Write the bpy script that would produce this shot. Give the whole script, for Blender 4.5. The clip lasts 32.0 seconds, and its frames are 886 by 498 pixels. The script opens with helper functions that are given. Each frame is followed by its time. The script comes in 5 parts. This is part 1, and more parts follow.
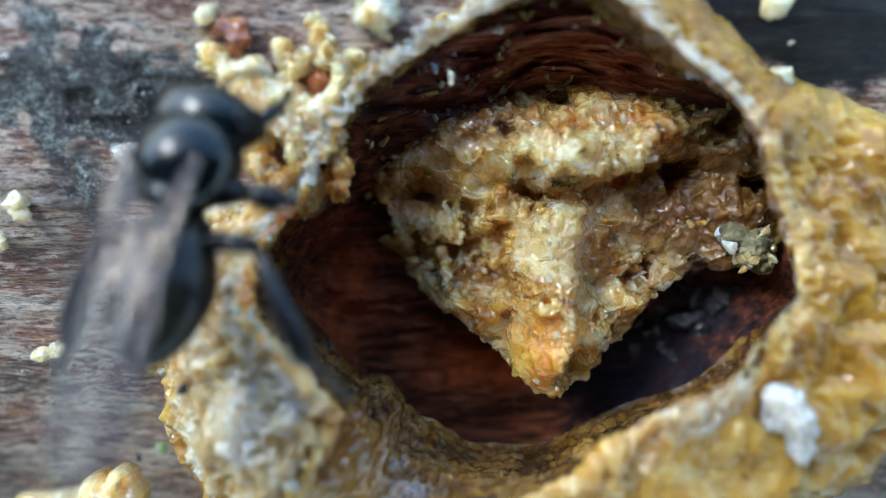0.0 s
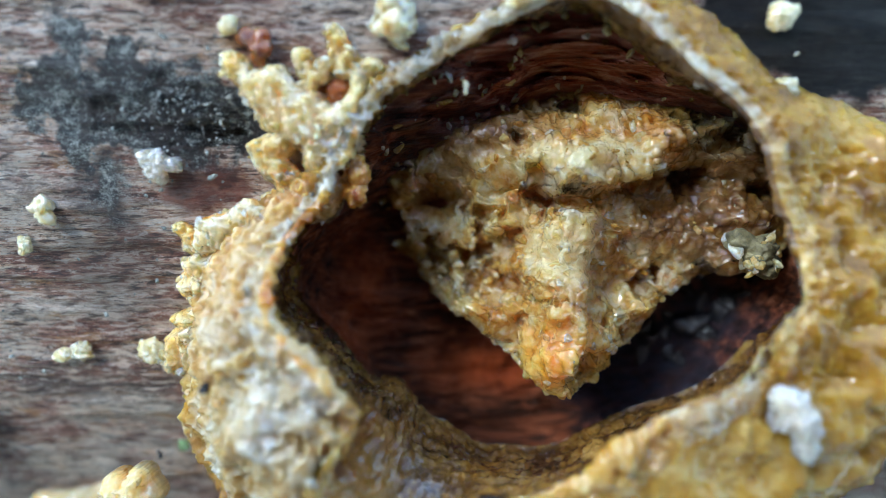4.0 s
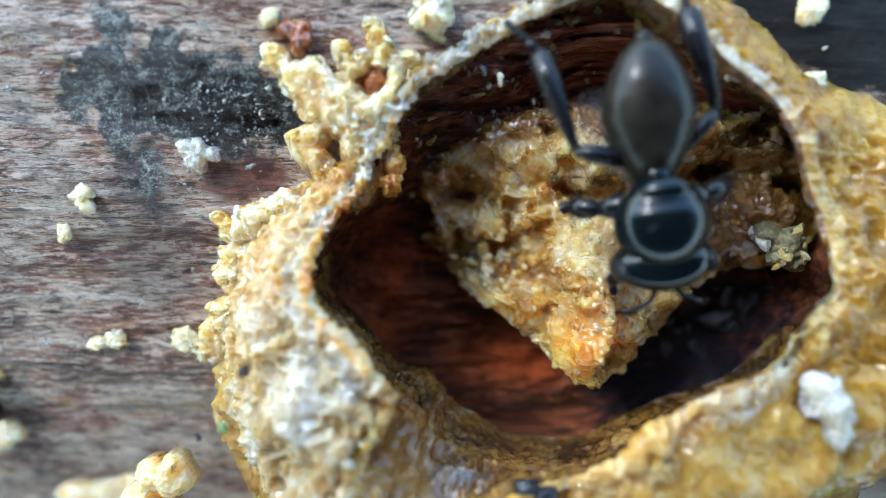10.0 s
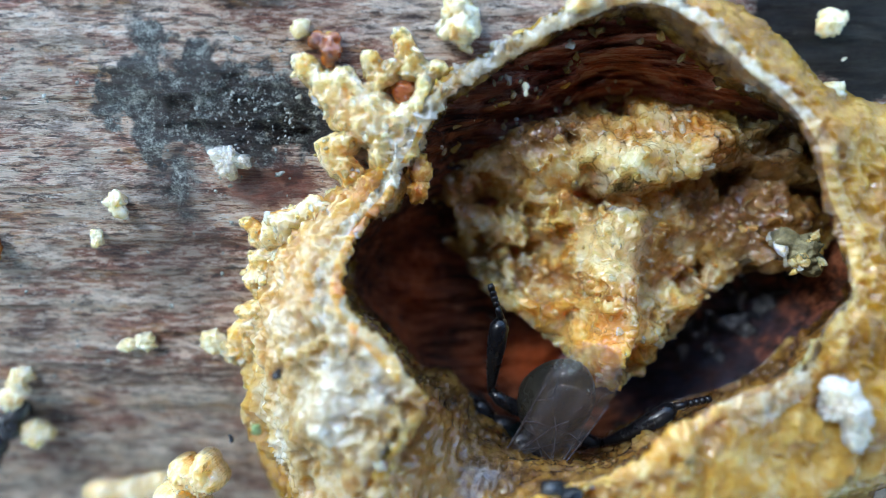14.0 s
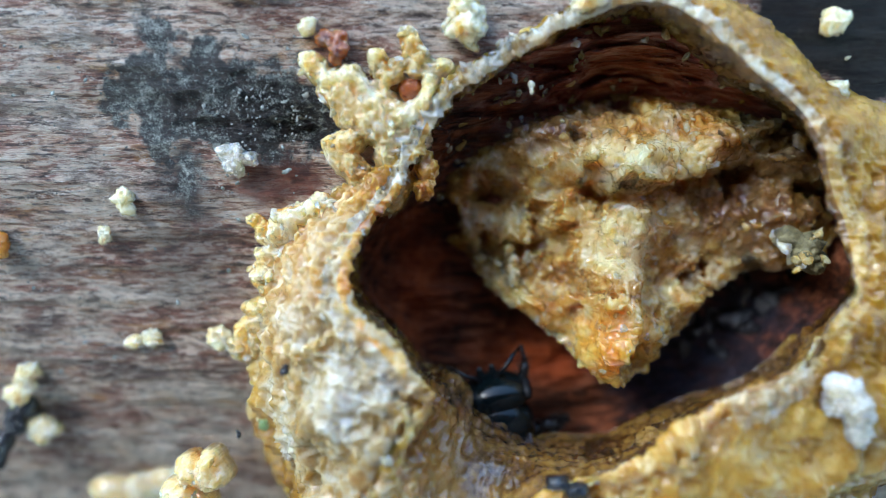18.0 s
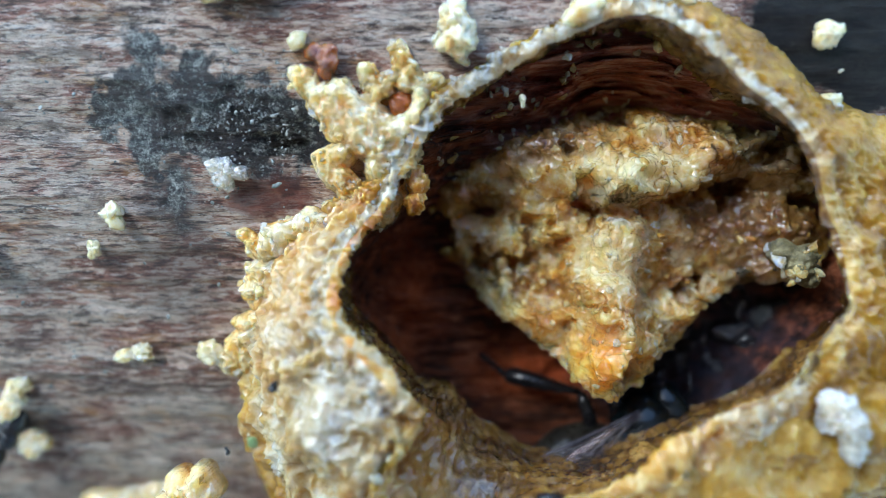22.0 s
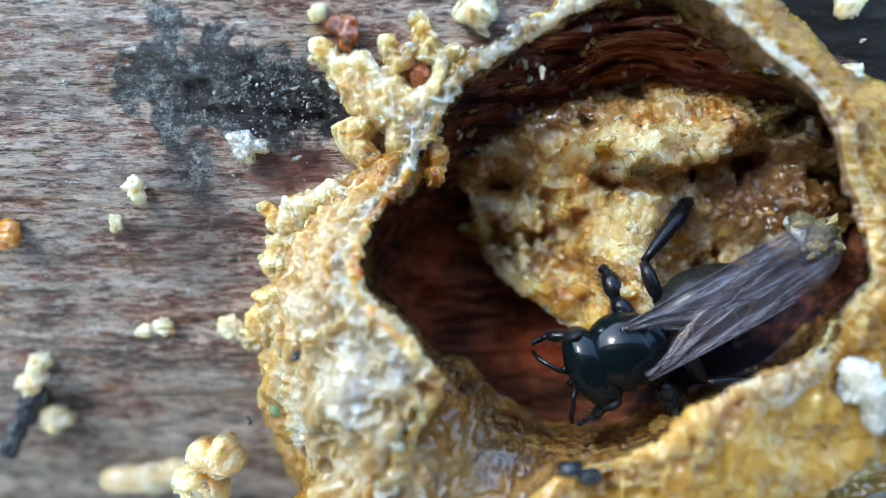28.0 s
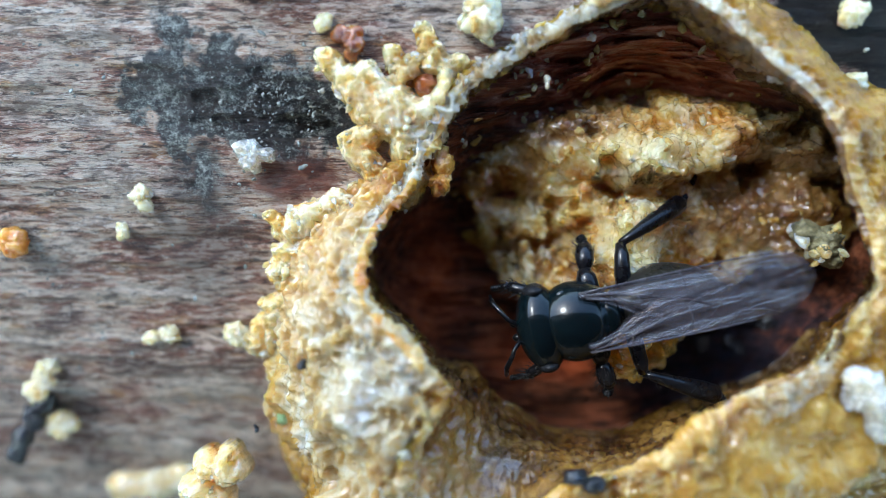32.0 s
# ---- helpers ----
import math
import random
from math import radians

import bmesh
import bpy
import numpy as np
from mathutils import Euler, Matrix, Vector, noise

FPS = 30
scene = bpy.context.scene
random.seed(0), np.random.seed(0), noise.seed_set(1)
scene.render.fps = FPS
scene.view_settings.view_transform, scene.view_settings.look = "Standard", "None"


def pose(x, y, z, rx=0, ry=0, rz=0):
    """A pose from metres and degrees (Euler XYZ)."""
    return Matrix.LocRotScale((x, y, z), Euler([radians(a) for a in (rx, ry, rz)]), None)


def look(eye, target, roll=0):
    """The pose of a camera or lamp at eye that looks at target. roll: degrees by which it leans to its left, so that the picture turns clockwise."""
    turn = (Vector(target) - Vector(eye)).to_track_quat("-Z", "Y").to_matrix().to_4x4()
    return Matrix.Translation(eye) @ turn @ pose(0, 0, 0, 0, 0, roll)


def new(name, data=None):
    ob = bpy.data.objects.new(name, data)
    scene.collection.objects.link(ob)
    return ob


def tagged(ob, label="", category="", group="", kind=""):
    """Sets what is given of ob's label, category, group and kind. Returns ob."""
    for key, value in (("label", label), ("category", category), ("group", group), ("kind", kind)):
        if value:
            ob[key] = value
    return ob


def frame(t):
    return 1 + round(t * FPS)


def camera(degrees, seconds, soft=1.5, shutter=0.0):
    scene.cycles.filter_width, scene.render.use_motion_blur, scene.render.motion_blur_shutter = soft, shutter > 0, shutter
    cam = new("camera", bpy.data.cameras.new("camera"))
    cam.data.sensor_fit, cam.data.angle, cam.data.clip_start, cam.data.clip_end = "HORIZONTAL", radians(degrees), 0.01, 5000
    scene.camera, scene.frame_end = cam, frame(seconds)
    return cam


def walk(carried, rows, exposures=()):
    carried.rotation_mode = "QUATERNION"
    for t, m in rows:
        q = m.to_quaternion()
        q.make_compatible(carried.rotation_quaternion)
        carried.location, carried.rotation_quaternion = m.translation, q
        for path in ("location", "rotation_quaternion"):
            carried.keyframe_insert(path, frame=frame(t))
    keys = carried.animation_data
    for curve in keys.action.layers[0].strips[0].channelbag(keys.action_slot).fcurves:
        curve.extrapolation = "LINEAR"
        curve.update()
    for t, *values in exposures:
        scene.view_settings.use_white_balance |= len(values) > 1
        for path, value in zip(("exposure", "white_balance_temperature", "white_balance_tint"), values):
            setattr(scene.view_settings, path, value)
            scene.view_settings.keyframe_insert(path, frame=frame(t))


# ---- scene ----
MM = 0.001
cam = camera(65.0, 32.0, soft=0.7, shutter=0.4)
cam.data.dof.use_dof = True
cam.data.dof.focus_distance = 19.4 * MM
cam.data.dof.aperture_fstop = 29.0
# seconds, place in millimetres, turn in degrees; the eye looks down on the log
ROWS = [
    (0.0, 1.891, 1.486, 17.413, -1.133, 0.254, -0.549),
    (0.5, 1.877, 1.475, 17.421, -0.872, 0.345, -0.534),
    (1.0, 1.848, 1.573, 17.537, -0.816, 0.406, -0.485),
    (1.5, 1.917, 1.384, 17.536, -0.925, 0.419, -0.378),
    (2.0, 1.823, 1.443, 17.662, -0.949, 0.435, -0.343),
    (2.5, 1.841, 1.484, 17.709, -0.856, 0.514, -0.314),
    (3.0, 1.666, 1.471, 17.780, -0.799, 0.476, -0.348),
    (3.5, 1.611, 1.494, 17.849, -0.738, 0.463, -0.369),
    (5.5, 1.407, 1.140, 17.919, 0.058, 0.312, -0.054),
    (6.0, 1.372, 1.152, 17.900, 0.215, 0.383, -0.049),
    (6.5, 1.403, 1.114, 17.942, 0.164, 0.401, -0.007),
    (7.0, 1.319, 0.888, 17.896, 0.255, 0.390, 0.096),
    (7.5, 1.191, 0.721, 17.968, 0.319, 0.390, 0.116),
    (8.0, 1.029, 0.785, 18.051, 0.301, 0.461, 0.091),
    (8.5, 1.017, 0.721, 18.007, 0.421, 0.611, 0.066),
    (9.0, 0.950, 0.780, 18.082, 0.422, 0.566, 0.056),
    (9.5, 0.941, 0.774, 18.077, 0.397, 0.602, 0.024),
    (10.0, 0.760, 0.800, 18.219, 0.471, 0.635, 0.030),
    (10.5, 0.713, 0.907, 18.246, 0.565, 0.700, 0.070),
    (11.0, 0.639, 0.821, 18.272, 0.531, 0.701, 0.106),
    (11.5, 0.615, 0.756, 18.354, 0.425, 0.675, 0.162),
    (12.0, 0.360, 0.797, 18.453, 0.328, 0.691, 0.094),
    (12.5, 0.193, 0.994, 18.576, 0.030, 0.795, -0.003),
    (13.0, 0.090, 1.169, 18.668, -0.062, 0.717, 0.026),
    (13.5, 0.110, 1.185, 18.663, 0.022, 0.709, 0.150),
    (14.0, 0.103, 1.072, 18.654, 0.120, 0.755, 0.113),
    (14.5, -0.024, 1.110, 18.774, 0.156, 0.820, 0.149),
    (16.5, -0.189, 1.149, 18.758, 0.065, 0.910, -0.003),
    (17.0, -0.205, 1.197, 18.749, 0.155, 0.901, 0.044),
    (17.5, -0.240, 1.240, 18.804, 0.125, 0.825, 0.091),
    (18.0, -0.066, 1.017, 18.780, 0.042, 0.720, 0.207),
    (18.5, 0.297, 0.531, 18.450, 0.086, 0.536, 0.352),
    (19.0, 0.369, 0.757, 18.456, 0.191, 0.604, 0.339),
    (19.5, 0.287, 0.947, 18.525, 0.160, 0.652, 0.203),
    (20.0, 0.277, 1.061, 18.597, 0.156, 0.712, 0.164),
    (20.5, 0.214, 1.286, 18.606, 0.222, 0.652, 0.120),
    (21.0, 0.241, 1.213, 18.609, 0.323, 0.722, 0.206),
    (21.5, 0.175, 1.436, 18.726, 0.381, 0.742, 0.140),
    (22.0, 0.194, 1.330, 18.629, 0.296, 0.774, 0.113),
    (22.5, 0.039, 1.489, 18.690, 0.328, 0.786, 0.058),
    (23.0, -0.093, 1.810, 18.868, 0.348, 0.887, -0.060),
    (23.5, -0.179, 1.891, 18.928, 0.349, 0.997, -0.161),
    (24.0, -0.143, 1.605, 18.873, 0.274, 0.976, -0.006),
    (24.5, -0.111, 1.223, 18.789, 0.104, 0.865, 0.041),
    (25.0, 0.074, 0.803, 18.624, 0.005, 0.770, 0.140),
    (25.5, 0.012, 0.773, 18.606, -0.033, 0.811, 0.149),
    (27.5, -0.082, 0.669, 18.698, 0.188, 1.356, 0.095),
    (28.0, -0.143, 0.600, 18.700, 0.184, 1.387, 0.056),
    (28.5, -0.103, 0.687, 18.732, 0.176, 1.447, 0.013),
    (29.0, -0.233, 0.866, 18.777, 0.198, 1.428, 0.003),
    (29.5, -0.185, 0.760, 18.796, 0.182, 1.467, 0.031),
    (30.0, -0.227, 0.872, 18.869, 0.160, 1.468, 0.053),
    (30.5, -0.215, 0.810, 18.813, 0.144, 1.482, 0.055),
    (31.0, -0.369, 0.829, 18.871, 0.106, 1.430, 0.042),
    (31.5, -0.271, 0.847, 18.881, 0.068, 1.424, 0.127),
    (32.0, -0.246, 0.894, 18.801, -0.005, 1.496, 0.006),
]
walk(cam, [(t, pose(x * MM, y * MM, z * MM, rx, ry, rz)) for t, x, y, z, rx, ry, rz in ROWS],
     [(t, e, 5700, 3) for t, e in ((0, 0.6), (3, 0.48), (7, 0.64), (9, 0.87), (11, 0.72), (13, 0.72), (17, 0.54), (20, 0.52), (23, 0.57), (24, 0.72), (25, 0.69), (28, 0.7), (32, 0.68))])

# ---- light ----
world = bpy.data.worlds.new("sky")
scene.world = world
world.use_nodes = True
wn = world.node_tree.nodes
sky = wn.new("ShaderNodeTexSky")
sky.sky_type, sky.sun_disc = "NISHITA", False
sky.sun_elevation, sky.sun_rotation = radians(44), radians(-50)
world.node_tree.links.new(sky.outputs["Color"], wn["Background"].inputs["Color"])
wn["Background"].inputs["Strength"].default_value = 0.5
sun = new("sun", bpy.data.lights.new("sun", "SUN"))
sun.data.energy, sun.data.angle, sun.data.color = 1.3, radians(13), (1.0, 0.98, 0.95)
sun.matrix_world = look((-0.55, 0.46, 0.69), (0, 0, 0))


# ---- numbers: noise, splines, shapes (all in millimetres) ----
def hashed(ix, iy, iz, seed):
    h = (ix * 374761393 + iy * 668265263 + iz * 2147483647 + seed * 974634777) & 0xFFFFFFFF
    h = ((h ^ (h >> 13)) * 1274126177) & 0xFFFFFFFF
    h = ((h ^ (h >> 16)) * 2246822519) & 0xFFFFFFFF
    return ((h ^ (h >> 15)) & 0xFFFFFF) / float(0xFFFFFF)


def value_noise(x, y, z, seed=0):
    """Smooth noise from -1 to 1 on arrays."""
    x, y, z = np.broadcast_arrays(np.asarray(x, float), np.asarray(y, float), np.asarray(z, float))
    fx, fy, fz = np.floor(x), np.floor(y), np.floor(z)
    ix, iy, iz = fx.astype(np.int64), fy.astype(np.int64), fz.astype(np.int64)
    u, v, w = x - fx, y - fy, z - fz
    u, v, w = u * u * (3 - 2 * u), v * v * (3 - 2 * v), w * w * (3 - 2 * w)
    total = 0.0
    for a in (0, 1):
        for b in (0, 1):
            for c in (0, 1):
                k = (u if a else 1 - u) * (v if b else 1 - v) * (w if c else 1 - w)
                total = total + k * hashed(ix + a, iy + b, iz + c, seed)
    return total * 2 - 1


def fbm(x, y, z, octaves=4, seed=0, gain=0.5):
    total, amp, norm = 0.0, 1.0, 0.0
    for o in range(octaves):
        k = 2.03 ** o
        total = total + amp * value_noise(np.asarray(x) * k + 7.1 * o, np.asarray(y) * k - 3.3 * o, np.asarray(z) * k + 1.7 * o, seed + o)
        norm, amp = norm + amp, amp * gain
    return total / norm


def billow(x, y, z, octaves=3, seed=0):
    """Rounded lumps with creases between them, 0 to 1."""
    total, amp, norm = 0.0, 1.0, 0.0
    for o in range(octaves):
        k = 2.1 ** o
        total = total + amp * (1 - np.abs(value_noise(np.asarray(x) * k + 5 * o, np.asarray(y) * k, np.asarray(z) * k, seed + o)) ** 0.7)
        norm, amp = norm + amp, amp * 0.5
    return total / norm


def facets(x, y, z, seed=0):
    """Broken flakes: each cell is a tilted plate, -1 to 1, with steps between cells."""
    x, y, z = np.broadcast_arrays(np.asarray(x, float), np.asarray(y, float), np.asarray(z, float))
    ix, iy, iz = (np.floor(v).astype(np.int64) for v in (x, y, z))
    best, out = np.full(x.shape, 9.0), np.zeros(x.shape)
    for a in (-1, 0, 1):
        for b in (-1, 0, 1):
            for c in (-1, 0, 1):
                jx, jy, jz = ix + a, iy + b, iz + c
                px, py, pz = (x - jx - hashed(jx, jy, jz, seed + 1), y - jy - hashed(jx, jy, jz, seed + 2), z - jz - hashed(jx, jy, jz, seed + 3))
                d = px * px + py * py + pz * pz
                h = hashed(jx, jy, jz, seed + 4) * 2 - 1 + 1.6 * (px * (hashed(jx, jy, jz, seed + 5) - 0.5) + py * (hashed(jx, jy, jz, seed + 6) - 0.5))
                near = d < best
                best, out = np.where(near, d, best), np.where(near, h, out)
    return out


def crumbs(x, y, z, seed=0):
    """Grains packed side by side: 0 in the cracks between them, up to 1 on a tall one."""
    x, y, z = np.broadcast_arrays(np.asarray(x, float), np.asarray(y, float), np.asarray(z, float))
    ix, iy, iz = (np.floor(v).astype(np.int64) for v in (x, y, z))
    best = np.zeros(x.shape)
    for a in (-1, 0, 1):
        for b in (-1, 0, 1):
            for c in (-1, 0, 1):
                jx, jy, jz = ix + a, iy + b, iz + c
                d = (x - jx - hashed(jx, jy, jz, seed + 1)) ** 2 + (y - jy - hashed(jx, jy, jz, seed + 2)) ** 2 + (z - jz - hashed(jx, jy, jz, seed + 3)) ** 2
                tall = 0.35 + 0.65 * hashed(jx, jy, jz, seed + 4)
                best = np.maximum(best, tall * np.clip(1 - d / (0.6 + 0.4 * tall) ** 2, 0, 1))
    return best


def smooth(a, b, x):
    k = np.clip((np.asarray(x, float) - a) / (b - a), 0, 1)
    return k * k * (3 - 2 * k)


def ring_spline(values, degrees):
    """A closed smooth curve through values at even angles."""
    v, n = np.asarray(values, float), len(values)
    s = (np.asarray(degrees, float) % 360) / 360 * n
    i = np.floor(s).astype(int)
    f = s - i
    p0, p1, p2, p3 = v[(i - 1) % n], v[i % n], v[(i + 1) % n], v[(i + 2) % n]
    return 0.5 * (2 * p1 + (p2 - p0) * f + (2 * p0 - 5 * p1 + 4 * p2 - p3) * f ** 2 + (3 * p1 - p0 - 3 * p2 + p3) * f ** 3)


LOG_R, LOG_Y, LOG_Z = 34.0, 14.5, -32.77
HX, HY = 3.99, 1.42                       # middle of the hole
CREST_R = [6.11, 5.88, 5.8, 5.71, 5.48, 5.62, 5.93, 6.07, 5.83, 5.53, 5.43, 5.46, 5.55, 5.55, 5.82, 6.56, 7.05, 6.56, 6.26, 6.44, 7.01, 6.95, 6.2, 5.72, 5.25, 5.05, 5.33, 5.58, 5.69, 6.18]
CREST_Z = [0.89, 0.97, 1.06, 1.14, 1.26, 1.38, 1.36, 1.07, 0.71, 0.54, 0.44, 0.46, 0.49, 0.31, 0.22, 0.69, 1.35, 1.74, 1.68, 1.49, 1.3, 1.26, 1.59, 1.67, 1.7, 1.7, 1.7, 1.7, 1.69, 1.29]
FOOT_R = [11.7, 10.3, 8.8, 7.5, 7.4, 7.3, 7.05, 6.8, 6.3, 5.95, 5.9, 6.0, 6.2, 6.4, 7.2, 9.2, 10.1, 11.4, 13, 13, 13, 13, 13, 13, 13, 13, 13, 13, 13, 12.6]
INNER = [-2.4, -2.2, -1.6, -1.1, -0.7, -0.4, -0.2, -0.1, -0.1, -0.1, -0.1, -0.1, -0.2, -0.3, -0.3, -0.4, -0.4, -0.3, -0.4, -0.3, 0.0, 0.1, -0.4, -0.9, -1.1, -1.3, -1.5, -1.8, -2.1, -2.3]


def log_height(y):
    return LOG_Z + np.sqrt(np.maximum(LOG_R ** 2 - (np.asarray(y, float) - LOG_Y) ** 2, 1.0))


def hole_polar(x, y):
    d = np.hypot(x - HX, y - HY)
    a = np.degrees(np.arctan2(y - HY, x - HX)) % 360
    return d, a


# ---- meshes ----
def sheet(name, P, parent=None, mat=None, closed_u=False, keep=None, label="", flip=False):
    """A grid of points (rows, columns, 3) in millimetres as one smooth mesh."""
    n, m = P.shape[:2]
    idx = np.arange(n * m).reshape(n, m)
    a = idx[:-1, :] if not closed_u else idx
    b = idx[1:, :] if not closed_u else np.roll(idx, -1, 0)
    q = np.stack([a[:, :-1], b[:, :-1], b[:, 1:], a[:, 1:]], -1).reshape(-1, 4)
    if flip:
        q = q[:, ::-1]
    if keep is not None:
        q = q[keep.ravel()[q].all(1)]
    return raw_mesh(name, P.reshape(-1, 3), q, parent, mat, label)


def raw_mesh(name, verts, faces, parent=None, mat=None, label="", smooth_it=True):
    me = bpy.data.meshes.new(name)
    verts = np.asarray(verts, float) * MM
    if isinstance(faces, np.ndarray):
        k = faces.shape[1]
        me.vertices.add(len(verts))
        me.vertices.foreach_set("co", verts.astype(np.float32).ravel())
        me.loops.add(faces.size)
        me.loops.foreach_set("vertex_index", faces.astype(np.int32).ravel())
        me.polygons.add(len(faces))
        me.polygons.foreach_set("loop_start", np.arange(0, faces.size, k, dtype=np.int32))
    else:
        me.from_pydata([tuple(v) for v in verts], [], faces)
    me.update(calc_edges=True)
    me.validate()
    if smooth_it:
        me.polygons.foreach_set("use_smooth", np.ones(len(me.polygons), bool))
    if mat:
        me.materials.append(mat)
    ob = new(name, me)
    if parent:
        ob.parent = parent
    if label:
        tagged(ob, label)
    return ob


def ball(sub=3):
    bm = bmesh.new()
    bmesh.ops.create_icosphere(bm, subdivisions=sub, radius=1)
    v = np.array([p.co[:] for p in bm.verts])
    f = np.array([[q.index for q in t.verts] for t in bm.faces])
    bm.free()
    return v, f


BALLS = {k: ball(k) for k in (1, 2, 3, 4, 5)}


def lump(centre, size, seed, sub=3, rough=0.35, grain=0.12, freq=1.3, turn=0.0):
    """An uneven crumb as points and triangles; size: three half-axes."""
    v, f = BALLS[sub]
    o = seed * 3.17
    r = 1 + rough * fbm(v[:, 0] * freq + o, v[:, 1] * freq, v[:, 2] * freq, 2, seed) * 1.6 + grain * (billow(v[:, 0] * 3 + o, v[:, 1] * 3, v[:, 2] * 3, 2, seed + 9) - 0.6) * 1.6
    p = v * r[:, None] * np.asarray(size)
    c, s = math.cos(turn), math.sin(turn)
    p = np.stack([p[:, 0] * c - p[:, 1] * s, p[:, 0] * s + p[:, 1] * c, p[:, 2]], -1)
    return p + np.asarray(centre), f


def clump(blobs, seed, sub=5, grain=0.05):
    """One lumpy solid grown round several ellipsoids (centre, half-axes), seen from their middle; points and triangles."""
    v, f = BALLS[sub]
    C = np.array([b[0] for b in blobs], float)
    mid = C.mean(0)
    r = np.full(len(v), 0.12)
    for c, s in blobs:
        s = np.asarray(s, float)
        o, d = (mid - np.asarray(c)) / s, v / s
        a, b, k = (d * d).sum(1), d @ o, o @ o - 1
        disc = b * b - a * k
        hit = np.where(disc > 0, (-b + np.sqrt(np.maximum(disc, 0))) / a, 0)
        r = np.where(hit > r, hit, r)
    p = v * r[:, None]
    o = seed * 2.7
    g = (billow(p[:, 0] * 2.6 + o, p[:, 1] * 2.6, p[:, 2] * 2.6, 2, seed) - 0.6) * 0.2 + (billow(p[:, 0] * 7 + o, p[:, 1] * 7, p[:, 2] * 7, 2, seed + 8) - 0.6) * min(0.16, 0.3 * float(r.max())) + fbm(p[:, 0] * 1.4 + o, p[:, 1] * 1.4, p[:, 2] * 1.4, 3, seed + 4) * 0.16
    g = g + grain * facets(p[:, 0] * 4 + o, p[:, 1] * 4, p[:, 2] * 4, seed + 6) + 0.4 * grain * facets(p[:, 0] * 9 + o, p[:, 1] * 9, p[:, 2] * 9, seed + 7)
    return v * (r + g)[:, None] + mid, f


def joined(pieces):
    vs, fs, k = [], [], 0
    for v, f in pieces:
        vs.append(v), fs.append(f + k)
        k += len(v)
    return np.concatenate(vs), np.concatenate(fs)


def tube(points, radii, n=8):
    """A round tube along points with a radius at each, capped."""
    P, R = np.asarray(points, float), np.asarray(radii, float)
    d = np.gradient(P, axis=0)
    d /= np.linalg.norm(d, axis=1)[:, None] + 1e-9
    up = np.array([0.0, 0.0, 1.0]) if abs(d[:, 2]).mean() < 0.8 else np.array([1.0, 0, 0])
    s = np.cross(d, up)
    s /= np.linalg.norm(s, axis=1)[:, None] + 1e-9
    w = np.cross(s, d)
    a = np.linspace(0, 2 * np.pi, n, endpoint=False)
    V = P[:, None] + R[:, None, None] * (np.cos(a)[None, :, None] * s[:, None] + np.sin(a)[None, :, None] * w[:, None])
    V = np.concatenate([V.reshape(-1, 3), P[:1], P[-1:]])
    F, m = [], len(P)
    for i in range(m - 1):
        for j in range(n):
            k = (j + 1) % n
            F += [[i * n + j, i * n + k, (i + 1) * n + k], [i * n + j, (i + 1) * n + k, (i + 1) * n + j]]
    for j in range(n):
        k = (j + 1) % n
        F += [[m * n, k, j], [m * n + 1, (m - 1) * n + j, (m - 1) * n + k]]
    return V, np.array(F)


# ---- materials ----
def nodes_of(name):
    m = bpy.data.materials.new(name)
    m.use_nodes = True
    t = m.node_tree
    return m, t, t.nodes["Principled BSDF"]


